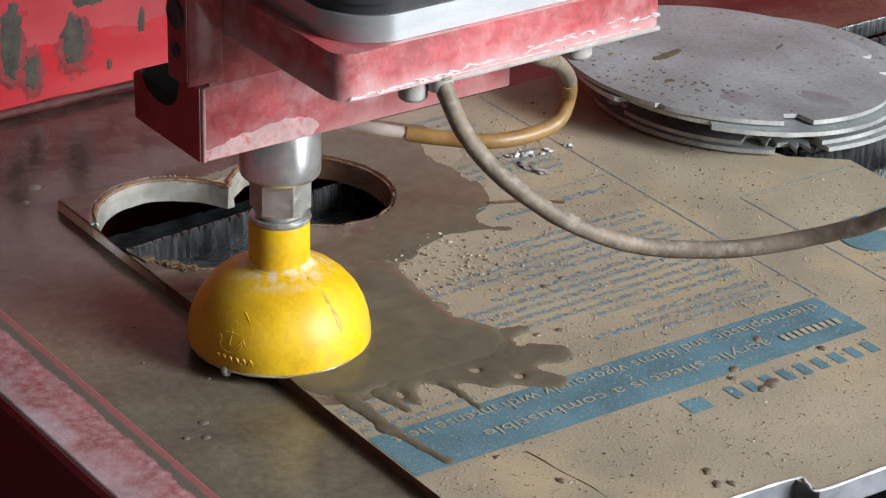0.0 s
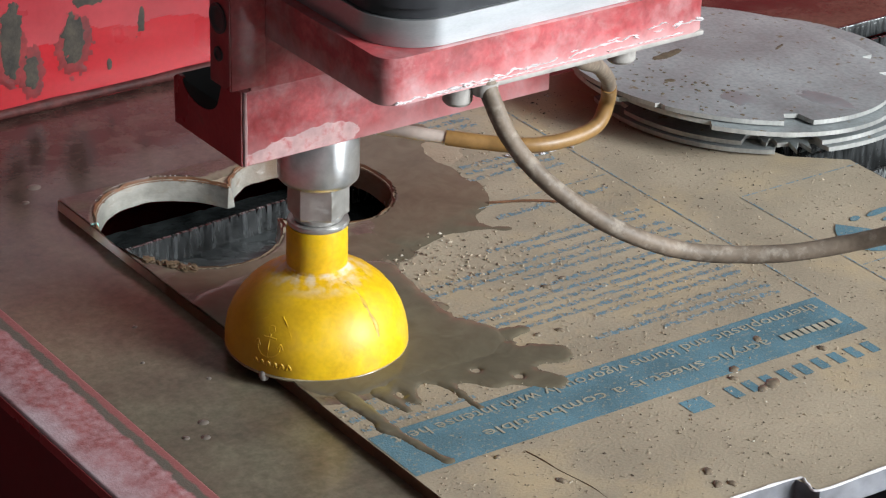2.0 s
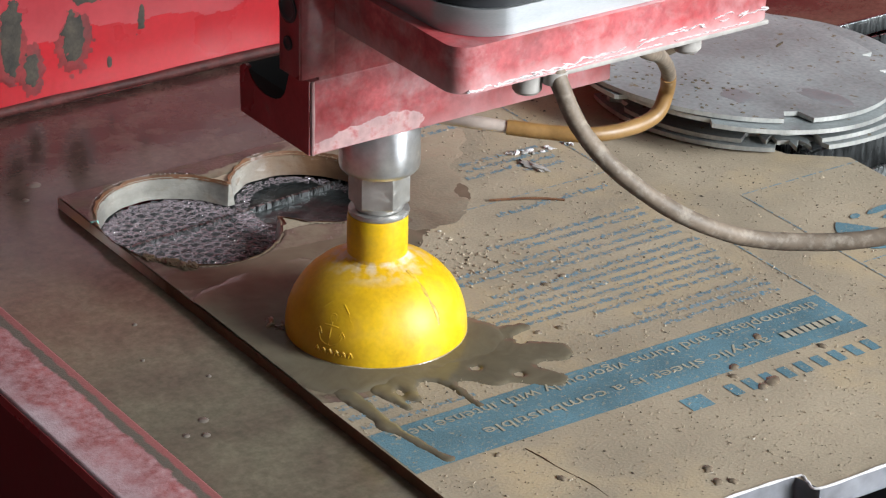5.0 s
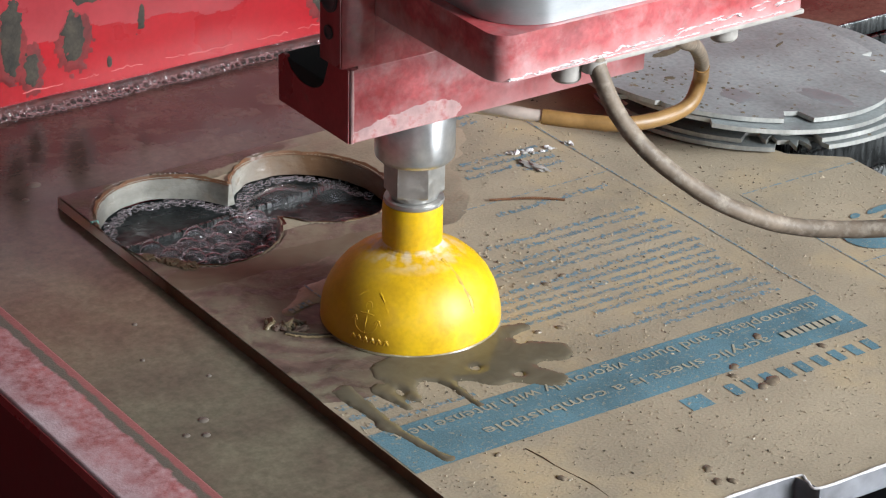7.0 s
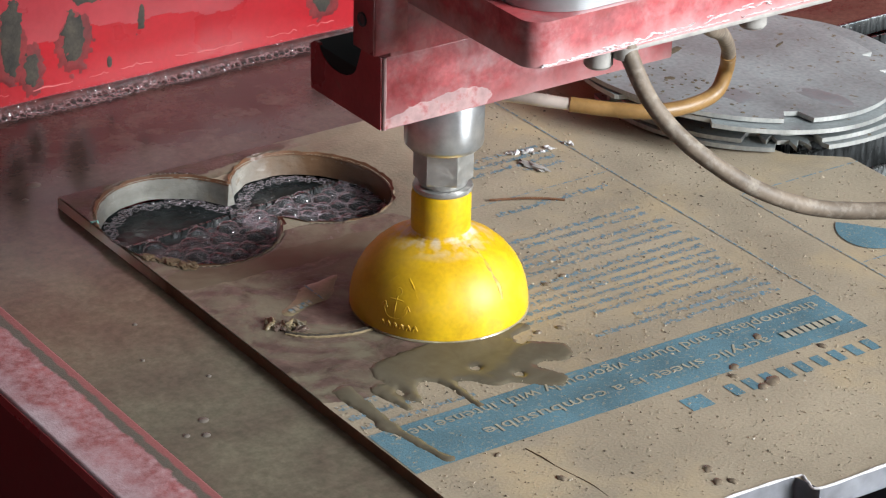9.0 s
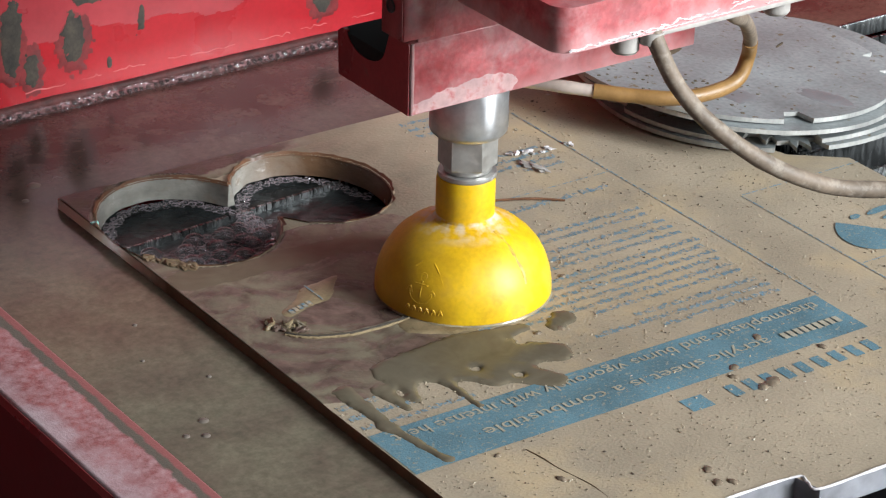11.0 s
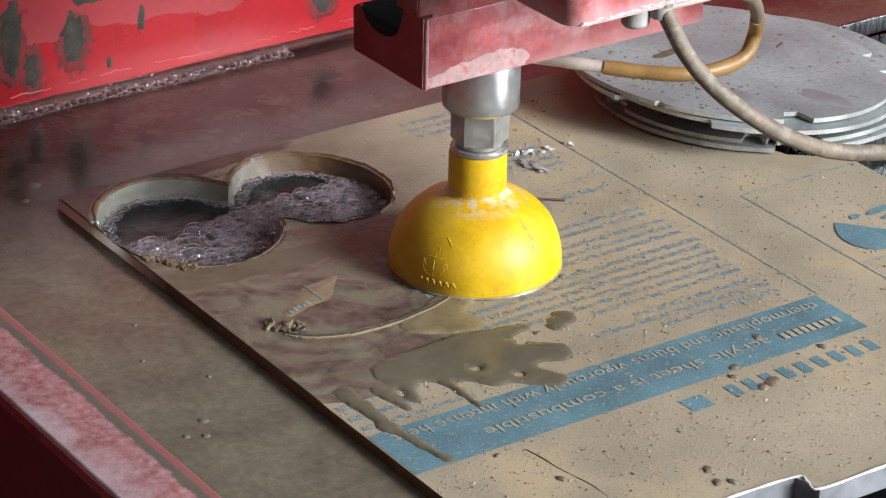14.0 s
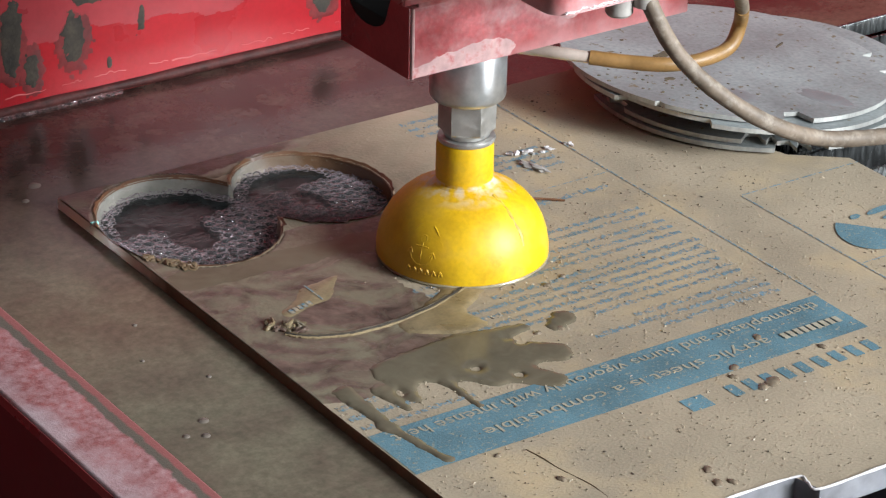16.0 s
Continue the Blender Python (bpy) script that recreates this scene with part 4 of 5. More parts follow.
    strip.matrix_world = pose(0.2750, -0.1185, 0.0010, 0, 0, -78)
    tagged(strip, "short grey strip of cutting waste on the paper", "flake", "flakes on the paper")


grit()


# ---- cut aluminium discs ----
def notched_disc(r, thick, notches):
    out = []
    seg = 300
    for i in range(seg):
        a = 2 * math.pi * i / seg
        k = r
        for c, half, depth in notches:
            d = (math.degrees(a) - c + 180) % 360 - 180
            if abs(d) < half:
                k = r - depth * min(1.0, (half - abs(d)) / 0.9)
        out.append((k * math.cos(a), k * math.sin(a)))
    bm = prism(out, -thick, 0)
    bm.normal_update()
    for f in bm.faces:
        f.material_index = 1 if abs(f.normal.z) < 0.5 else 0
    return bm


def discs():
    for cx, cy, z, tilt, r, notches, label in (
            (0.4810, -0.0870, 0.0048, 0.0, 0.1150, ((148, 14, 0.02), (240, 3.5, 0.012), (246, 1.8, 0.012), (251, 2.5, 0.014)), "grey aluminium disc with cut notches lying on the sheet"),
            (0.4795, -0.0880, 0.0085, 0.0, 0.1102, ((153, 14, 0.02), (229.5, 3.5, 0.012), (236, 1.5, 0.008), (246, 7, 0.014), (175, 4, 0.006)), "grey aluminium disc with notches, stacked"),
            (0.4530, -0.0965, 0.0202, -0.10, 0.1100, ((205, 18, 0.008), (150, 8, 0.008)), "smaller aluminium disc in the stack"),
            (0.4557, -0.0855, 0.0240, -0.10, 0.1118, ((255, 4.6, 0.013), (208, 1.0, 0.004), (345, 2.2, 0.010), (328, 2.2, 0.008), (120, 2, 0.004)), "stained grey aluminium disc with brown spots on top of the stack")):
        d = thing("cut_disc", label, "disc", "stack of discs")
        d.matrix_world = pose(cx, cy, z, 0, -math.degrees(math.atan(tilt)), 0)
        part("disc_plate", notched_disc(r, 0.0030, notches), [DISC, DISC_EDGE], d, smooth=False)
        if z > 0.022:
            for x, y, rx, ry, turn, mat in ((0.0158, -0.084, 0.011, 0.020, 20, DISC_STAIN), (-0.0395, -0.0605, 0.012, 0.012, 30, DISC_STAIN), (-0.034, 0.0219, 0.016, 0.004, 20, DISC_DIRT),
                                            (-0.064, -0.0189, 0.004, 0.003, 0, DISC_DIRT), (0.055, 0.0103, 0.008, 0.0012, 30, DISC_DIRT)):
                b = film(blobs([(x, y, rx, ry, turn)], 0.16, 160, x * 50), x - 0.035, x + 0.035, y - 0.035, y + 0.035, 0.0012, 0.00025, 0.1)
                part("stain", b, mat, d, "dark dried stain")
            rnd = random.Random(8)
            for i in range(70):
                a, q = rnd.gauss(200, 26), rnd.uniform(0.45, 0.97) * r
                s = rnd.uniform(0.0006, 0.0017)
                part("spot", lathe([(s, -0.0002), (s * 0.8, 0.0003), (0, 0.0004)], 7, (q * math.cos(radians(a)), q * math.sin(radians(a)))), DISC_DIRT, d)


discs()


# ---- the cutting head ----
AX, AY = 0.0235, -0.2235
HEAD = thing("cutting_head", "red water-jet cutting head with steel nozzle and yellow splash guard", "cutting head", at=(AX, AY, 0))


def hb(x0, x1, y0, y1, z0, z1, bevel=0.0, seg=2):
    return box(x0 - AX, x1 - AX, y0 - AY, y1 - AY, z0, z1, bevel, seg)


def hp(points):
    return [(x - AX, y - AY, z) for x, y, z in points]


def cutting_head():
    # splash guard: a rubber dome with a neck
    prof = [(0.0500, 0.0006), (0.0513, 0.0022), (0.0512, 0.008), (0.0500, 0.0150), (0.0478, 0.0215), (0.0443, 0.0280), (0.0395, 0.0340), (0.0335, 0.0392),
            (0.0265, 0.0432), (0.0205, 0.0455), (0.0176, 0.0470), (0.0170, 0.0490), (0.0171, 0.0560), (0.0170, 0.0700), (0.0165, 0.0728), (0.0150, 0.0733),
            (0.0150, 0.0500), (0.0300, 0.0360), (0.0440, 0.0200), (0.0480, 0.0006), (0.0500, 0.0006)]

    def uneven(a, z):
        return 1 + 0.010 * noise.noise((math.cos(a) * 1.3, math.sin(a) * 1.3, z * 40)) * (1 if z < 0.045 else 0.5)
    guard = part("splash_guard", lathe(prof, 96, (-0.0006, 0.0004), uneven), YELLOW, HEAD, "yellow rubber dome, scuffed, with shade painted on its -X side")
    # raised mark on the dome

    def on_dome(az, z, lift=0.0):
        k = max(0, min(len(prof) - 2, next(i for i in range(14) if prof[i + 1][1] >= z)))
        (r0, z0), (r1, z1) = prof[k], prof[k + 1]
        r = r0 + (r1 - r0) * (z - z0) / (z1 - z0) + lift
        r -= 0.00022
        return (-0.0006 + r * math.cos(radians(az)), 0.0004 + r * math.sin(radians(az)), z + lift * 0.4)
    ring = [on_dome(205.5 + 2.4 * math.cos(radians(a)), 0.0262 + 0.0020 * math.sin(radians(a)), -0.0001) for a in range(0, 361, 40)]
    part("raised_mark", tube(ring, 0.0005, 8, 4), YELLOW, guard)
    part("raised_mark", tube([on_dome(205.5, 0.0242), on_dome(205.5, 0.018, 0.0001), on_dome(205.5, 0.0118)], 0.00065, 8, 4), YELLOW, guard)
    part("raised_mark", tube([on_dome(200.5, 0.0222), on_dome(205.5, 0.0224), on_dome(210.5, 0.0222)], 0.0006, 8, 4), YELLOW, guard)
    part("raised_mark", tube([on_dome(205.5 + 8.5 * math.sin(radians(a)), 0.0190 - 0.0072 * math.cos(radians(a))) for a in range(-85, 86, 17)], 0.00065, 8, 3), YELLOW, guard)
    for az, lean in ((197.0, 1.5), (214.0, -1.5)):
        part("raised_mark", tube([on_dome(az - 2.2, 0.0172), on_dome(az, 0.0200, 0.0001), on_dome(az + 2.2, 0.0172)], 0.0006, 8, 3), YELLOW, guard)
    for az0, az1, z0, z1 in ((192, 200, 0.026, 0.033), (211, 220, 0.033, 0.025)):
        part("raised_mark", tube([on_dome(az0, z0, -0.0001), on_dome((az0 + az1) / 2, (z0 + z1) / 2 + 0.001, -0.0001), on_dome(az1, z1, -0.0001)], 0.0005, 8, 5), YELLOW, guard)
    for i in range(6):
        az = 196 + 4.6 * i
        part("raised_mark", tube([on_dome(az, 0.0070), on_dome(az + 1.5, 0.0095, 0.0002), on_dome(az + 3, 0.0072)], 0.0008, 8, 3), YELLOW, guard)
    part("drip_stain", tube([on_dome(283 + 0.5 * math.sin(k * 1.3), 0.0440 - 0.0030 * k, -0.0016) for k in range(9)], 0.0023, 10, 4, 0.5), RUST_DRIP, guard, "faint brown drip stain")
    foot = [(-0.0006 + 0.0508 * math.cos(radians(a)), 0.0004 + 0.0508 * math.sin(radians(a)), 0.0011 + 0.0006 * noise.noise((a * 0.05, 0, 0))) for a in range(0, 361, 12)]
    part("foot_spray", tube(foot, 0.0009, 8, 3, 0.6), SPRAY, HEAD, "milky ring of spray water round the guard's foot")
    rnd = random.Random(3)
    # nozzle stack
    part("washer", lathe([(0.0, 0.0732), (0.0168, 0.0732), (0.0172, 0.0745), (0.0168, 0.0760), (0.0105, 0.0762), (0.0103, 0.083), (0, 0.083)], 48), NUT_STEEL, HEAD, "scaled steel washer")
    hexr = 0.0170
    hexo = [(hexr * math.cos(radians(23 + 60 * i)), hexr * math.sin(radians(23 + 60 * i))) for i in range(6)]
    part("hex_nut", prism(hexo, 0.0795, 0.1018, 0.0012), NUT_STEEL, HEAD, "limescaled steel hexagon nut", smooth=False)
    part("nut_seat", lathe([(0.0, 0.0765), (0.0135, 0.0765), (0.0145, 0.0790), (0.0145, 0.0800), (0, 0.0800)], 40), NUT_STEEL, HEAD)
    part("collar", lathe([(0.0, 0.1003), (0.0208, 0.1004), (0.0221, 0.1018), (0.0225, 0.1035), (0.0225, 0.1380), (0.0215, 0.1395), (0.016, 0.14), (0.016, 0.172), (0, 0.172)], 64), STEEL, HEAD, "bright turned steel collar")
    # red bracket
    bm = bmesh.new()
    prof_yz = [(-0.3035, 0.1595), (-0.2355, 0.1595), (-0.2355, 0.1860), (-0.2860, 0.1860), (-0.2860, 0.2003), (-0.3035, 0.2003)]
    ends = [[bm.verts.new((x - AX, y - AY, z)) for y, z in prof_yz] for x in (-0.0695, 0.1186)]
    bm.faces.new(ends[0])
    bm.faces.new(ends[1][::-1])
    for i in range(6):
        bm.faces.new((ends[0][i], ends[0][(i + 1) % 6], ends[1][(i + 1) % 6], ends[1][i]))
    bmesh.ops.recalc_face_normals(bm, faces=bm.faces)
    bmesh.ops.bevel(bm, geom=bm.edges[:], offset=0.0012, segments=2, profile=0.5, affect="EDGES")
    block = part("bracket", bm, RED_HEAD, HEAD, "worn red bracket with white residue")
    part("bracket_spine", hb(-0.066, 0.112, -0.3032, -0.292, 0.1985, 0.34, 0.0005), RED_HEAD, HEAD)
    # end plate, its shade put into the red, with a round-bottomed channel
    bm = bmesh.new()
    outl = [(-0.3030, 0.1600), (-0.2359, 0.1600), (-0.2352, 0.1850), (-0.2400, 0.1880)]
    outl += [(-0.2620 + 0.0190 * math.cos(radians(a)), 0.1900 + 0.0120 * math.sin(radians(a))) for a in range(200, 351, 15)][::-1]
    outl += [(-0.2850, 0.2003), (-0.3030, 0.2003)]
    lo = [bm.verts.new((-0.0716 - AX, y - AY, z)) for y, z in outl]
    hi = [bm.verts.new((-0.0696 - AX, y - AY, z)) for y, z in outl]
    bm.faces.new(lo)
    bm.faces.new(hi[::-1])
    for i in range(len(outl)):
        j = (i + 1) % len(outl)
        bm.faces.new((lo[i], lo[j], hi[j], hi[i]))
    part("end_plate", bm, RED_SHADED, HEAD, "end plate in shaded red with a rounded channel", smooth=False)
    # solid block painted black for the darkness inside the channel
    part("channel", hb(-0.0712, 0.0300, -0.2855, -0.2365, 0.1750, 0.1868, 0.0008), RECESS_SHADE, HEAD, "solid block painted black for the channel's shade")

    # chalky smears on the front face
    def smear(spots, seed):
        f = blobs(spots, 0.13, 150, seed)
        b = film(f, -0.069, 0.118, 0.1605, 0.1985, 0.0012, 0.0003, 0.12)
        for v in b.verts:
            v.co = Vector((v.co.x - AX, -0.3036 - AY - v.co.z, v.co.y))
        part("smear", b, SMEAR, block, "pale pink chalky smear")
    for seed, spots in enumerate(([(-0.045, 0.1630, 0.030, 0.0065, 6), (-0.020, 0.1645, 0.016, 0.0065, 0)], [(0.036, 0.1810, 0.011, 0.007, 10)])):
        smear(spots, seed * 2.3)
    part("worn_edge", tube(hp([(-0.0697, -0.3036, 0.1602), (-0.0697, -0.3036, 0.18), (-0.0697, -0.3036, 0.2002)]), 0.0011, 8, 8, 0.3), SMEAR, block, "edge worn pale")
    # bar in front of the bracket
    bar = part("guide_bar", hb(-0.0897, -0.0702, -0.3250, -0.3055, 0.2125, 0.34, 0.0008), RED_HEAD, HEAD, "red guide bar with bolt holes")
    # thin slab that paints the bar's shaded side
    part("bar_side", hb(-0.0905, -0.08975, -0.3245, -0.3060, 0.2130, 0.34, 0.0002), RED_SHADED, bar)
    for z, r in ((0.2295, 0.0030), (0.2480, 0.0062)):
        b = lathe([(r * 1.25, 0.0), (r * 1.25, 0.0009), (r, 0.0011), (r * 0.8, 0.0003), (0, 0.0003)], 28)
        bolt = part("bolt_hole", b, BLACK, bar, "dark bolt hole")
        bolt.matrix_local = Matrix.Translation((-0.0905 - AX, -0.3145 - AY, z)) @ Matrix.Rotation(radians(-90), 4, "Y")
    bm = hb(-0.0702, -0.066, -0.3150, -0.3040, 0.236, 0.34, 0.0006)
    part("bar_web", bm, RED_HEAD, bar)
    # mounting plate with rounded corners
    plate = part("mounting_plate", prism([(x - AX, y - AY) for x, y in rounded_rect(-0.0700, 0.1205, -0.4290, -0.290, 0.011)], 0.2375, 0.2610, 0.0016), RED_PLATE, HEAD,
                 "thick red mounting plate with chipped white lower edge")
    # crusted residue in broken wavy strands along the lower front edge
    bm = bmesh.new()
    for lane, (rise, dens, wide) in enumerate(((0.0062, 0.62, 0.0011), (0.0050, 0.5, 0.0008), (0.0004, 0.8, 0.0007), (0.0085, 0.22, 0.0007))):
        u = 0.0
        while u < 1.0:
            run = rnd.uniform(0.01, 0.05)
            if rnd.random() < dens:
                k, prev = 9, None
                for q in range(k + 1):
                    x = -0.064 + 0.180 * min(1.0, u + run * q / k)
                    z = 0.2388 + rise * (x + 0.064) / 0.18 + (0.0017 * noise.noise((x * 160, lane * 7, 0)) if lane != 2 else 0) + 0.0006 * noise.noise((x * 600, lane, 4))
                    w = wide * (0.35 + 1.1 * abs(noise.noise((x * 420, lane, 9)))) * math.sin(math.pi * (q + 0.4) / (k + 0.8))
                    row = [bm.verts.new((x - AX, -0.4290 - AY + dy, z + dz)) for dy, dz in ((0.0003, w), (-0.0007, w * 0.4), (-0.0007, -w * 0.4), (0.0003, -w))]
                    if prev:
                        for a in range(3):
                            bm.faces.new((prev[a], row[a], row[a + 1], prev[a + 1]))
                    prev = row
            u += run
    part("edge_residue", bm, RESIDUE, plate, "white crust along the plate's edge")
    part("front_lip", hb(-0.010, 0.1170, -0.4293, -0.4200, 0.2352, 0.2376, 0.0006), FITTING, plate, "pale worn lip")
    # round housing with aluminium band
    part("housing_band", prism([(x - AX, y - AY) for x, y in rounded_rect(-0.0640, 0.1000, -0.4260, -0.310, 0.030, 16)], 0.2612, 0.2745, 0.0012), ALU, HEAD, "brushed aluminium band")
    part("housing_gasket", prism([(x - AX, y - AY) for x, y in rounded_rect(-0.0625, 0.0985, -0.4245, -0.312, 0.029, 16)], 0.2748, 0.2800), BLACK, HEAD, "black gasket")
    part("housing", prism([(x - AX, y - AY) for x, y in rounded_rect(-0.0640, 0.1000, -0.4260, -0.310, 0.030, 16)], 0.2802, 0.40, 0.002), BLACK, HEAD, "dark housing above the band")
    # fittings under the plate
    for x, y, r, z0 in ((-0.0205, -0.4165, 0.0072, 0.2255), (0.0760, -0.4165, 0.0072, 0.2260)):
        part("fitting", lathe([(0, z0), (r * 0.85, z0), (r, z0 + 0.0015), (r, 0.2372), (0, 0.2372)], 28, (x - AX, y - AY)), FITTING, HEAD, "dusty round fitting")
    part("hose_socket", lathe([(0.0050, 0.2310), (0.0062, 0.2310), (0.0064, 0.2372), (0.0, 0.2372)], 28, (-0.0105 - AX, -0.4245 - AY)), FITTING, HEAD, "hose socket")
    hose = part("hose", tube(hp([(-0.0101, -0.4248, 0.2385), (-0.0101, -0.4293, 0.2300), (-0.0061, -0.4403, 0.2120), (0.0044, -0.4523, 0.1945), (0.0224, -0.4653, 0.1770), (0.0424, -0.4753, 0.1637),
                          (0.0674, -0.4813, 0.1522), (0.0904, -0.4913, 0.1480), (0.1134, -0.5063, 0.1490), (0.1364, -0.5203, 0.1535), (0.1544, -0.5403, 0.1640), (0.1644, -0.5543, 0.1740), (0.1964, -0.5883, 0.20),
                          (0.2634, -0.6523, 0.26)]), 0.0044, 18, 10, 0.06), HOSE, HEAD, "dusty beige abrasive hose")
    loop = hp([(0.060, -0.392, 0.236), (0.085, -0.371, 0.2085), (0.121, -0.341, 0.1860), (0.150, -0.313, 0.1620), (0.1565, -0.306, 0.1520)])
    part("loop_hose", tube(loop, 0.0041, 18, 10, 0.06), HOSE, HEAD, "dusty looped hose")
    part("amber_hose", tube(hp([(0.1545, -0.3085, 0.1555), (0.160, -0.301, 0.1430), (0.1530, -0.3015, 0.1305), (0.134, -0.303, 0.1275), (0.110, -0.300, 0.1280), (0.090, -0.286, 0.1290), (0.073, -0.273, 0.1310)]), 0.0043, 18, 10, 0.05), HOSE_AMBER, HEAD, "amber length of hose")
    part("inlet_tube", tube(hp([(0.078, -0.277, 0.1303), (0.060, -0.262, 0.1325), (0.045, -0.245, 0.1330), (0.030, -0.228, 0.1330)]), 0.0036, 16, 8, 0.08),
         surface("milky_tube", (0.55, 0.46, 0.40), 0.4, grain=300, stain=60, dark=0.85), HEAD, "milky inlet tube")


    return hose


ABRASIVE_HOSE = cutting_head()


# ---- the cut, opening behind the nozzle ----
PATH = [(0.0, 0.0, 0.0), (0.5, 0.0018, -0.0033), (1.0, 0.0053, -0.0083), (1.5, 0.0098, -0.0121), (2.0, 0.0148, -0.0156), (2.5, 0.0203, -0.0182), (3.0, 0.0258, -0.0204), (3.5, 0.0312, -0.0222),
        (4.0, 0.0371, -0.0232), (5.2, 0.0515, -0.0239), (6.5, 0.0671, -0.0233), (7.0, 0.0734, -0.0224), (7.5, 0.0796, -0.0211), (8.0, 0.0853, -0.0202), (8.5, 0.0909, -0.0188), (9.0, 0.0966, -0.0169),
        (10.2, 0.1108, -0.0120), (11.5, 0.1246, -0.0051), (12.0, 0.1297, -0.0015), (12.5, 0.1340, 0.0023), (13.0, 0.1381, 0.0070), (13.5, 0.1422, 0.0121), (14.0, 0.1450, 0.0165),
        (14.5, 0.1459, 0.0187), (15.0, 0.1467, 0.0214), (15.5, 0.1472, 0.0260), (16.0, 0.1468, 0.0323)]
KERF = []


def kerf():
    for (t0, x0, y0), (t1, x1, y1) in zip(PATH[1:], PATH[2:]):
        a, b = Vector((AX + x0, AY + y0, 0)), Vector((AX + x1, AY + y1, 0))
        d = b - a
        n = Vector((-d.y, d.x, 0)).normalized()
        t = thing("kerf_section", "narrow cut groove drawn as a dark strip between raised tan paper lips", "cut groove", "cut groove", at=tuple(a))
        for s, mat, w, h in ((1, KERF_LIP, 0.0008, 0.0009), (-1, WET_TAN, 0.0008, 0.0009)):
            pts = [n * s * 0.0015 + d * k + n * 0.0006 * noise.noise(a * 900 + Vector((k * 5, 0, s))) for k in (-0.04, 0.25, 0.5, 0.75, 1.04)]
            part("lip", tube(pts, w, 6, 3, 0.5), mat, t)
        # raised dark strip that paints the shade inside the groove
        part("slot", tube([d * -0.02 + Vector((0, 0, 0.0003)), d * 0.5 + Vector((0, 0, 0.0003)), d * 1.02 + Vector((0, 0, 0.0003))], 0.0008, 6, 3), GRIME_OR_SLOT, t)
        KERF.append((t, a, t1))


kerf()

# ---- foam ----


def foam(name, label, region, k, r0, r1, seed, rim=BUBBLE_RIM, heap=0.0, climb=None):
    """Touching bubbles on the water within region = (x0, x1, y0, y1, test), larger ones first and standing higher."""
    rnd = random.Random(seed)
    verts, faces, mats, placed = [], [], [], []
    x0, x1, y0, y1, test = region
    for r in sorted((r0 + (r1 - r0) * rnd.random() ** 2.2 for _ in range(k)), reverse=True):
        for _ in range(70):
            x, y = rnd.uniform(x0, x1), rnd.uniform(y0, y1)
            if test(x, y) and all((x - u) ** 2 + (y - w) ** 2 > (0.80 * (r + s)) ** 2 for u, w, s in placed):
                placed.append((x, y, r))
                break
    seg, rows = 18, 7
    for x, y, r in placed:
        base, squash = len(verts), rnd.uniform(0.7, 1.0)
        lift = heap * (0.5 + noise.noise((x * 60, y * 60, seed))) - r * 0.15
        tip, ta = rnd.uniform(0, 0.25), rnd.uniform(0, 6.3)
        for h in range(rows):
            e = radians(-12 + 102 * h / rows)
            for i in range(seg):
                a = 2 * math.pi * i / seg
                z = r * squash * math.sin(e)
                verts.append((x + r * math.cos(e) * math.cos(a) + tip * z * math.cos(ta), y + r * math.cos(e) * math.sin(a) + tip * z * math.sin(ta), z + lift))
        verts.append((x + tip * r * squash * math.cos(ta), y + tip * r * squash * math.sin(ta), r * squash + lift))
        for h in range(rows - 1):
            for i in range(seg):
                j = (i + 1) % seg
                faces.append((base + h * seg + i, base + h * seg + j, base + (h + 1) * seg + j, base + (h + 1) * seg + i))
                mats.append(0)
        for i in range(seg):
            faces.append((base + (rows - 1) * seg + i, base + (rows - 1) * seg + (i + 1) % seg, base + rows * seg))
            mats.append(0)
        # the pale seam where the film meets its neighbours
        base, t = len(verts), 0.00011 + r * 0.018
        for i in range(seg):
            a = 2 * math.pi * i / seg
            high = r * (0.16 + 0.22 * noise.noise((x * 900 + math.cos(a), y * 900 + math.sin(a), seed)))
            thick = t * (0.5 + 0.9 * rnd.random())
            for dr, dz in ((thick, 0), (0, thick * 1.4), (-thick, 0)):
                verts.append((x + (r * 0.98 + dr) * math.cos(a), y + (r * 0.98 + dr) * math.sin(a), dz + high + lift))
        for i in range(seg):
            j = (i + 1) % seg
            for c in (0, 1):
                faces.append((base + 3 * i + c, base + 3 * j + c, base + 3 * j + c + 1, base + 3 * i + c + 1))
                mats.append(1)
    if climb is not None:
        verts = [(x, y, z + max(0.0, y - climb) * 0.95) for x, y, z in verts]
    me = bpy.data.meshes.new(name)
    me.from_pydata(verts, [], faces)
    me.materials.append(FOAM)
    me.materials.append(rim)
    me.polygons.foreach_set("material_index", mats)
    me.shade_smooth()
    ob = new(name, me)
    ob.visible_shadow = False
    return tagged(ob, label, "foam", kind="stuff")


def shrunk(e, m):
    return (e[0], e[1], e[2] - m, e[3] - m, e[4])


def in_holes(x, y, m=0.003):
    return inside(shrunk(HOLE_A, m), x, y) or inside(shrunk(HOLE_B, m), x, y)


def front(x, y):
    """Nearer the sheet's front than the slat that crosses the cut-outs."""
    return y < -0.0635 + 0.085 * x


def hug(x, y, width):
    """Along the wall of the cut-outs."""
    return in_holes(x, y) and not in_holes(x, y, width + 0.003)


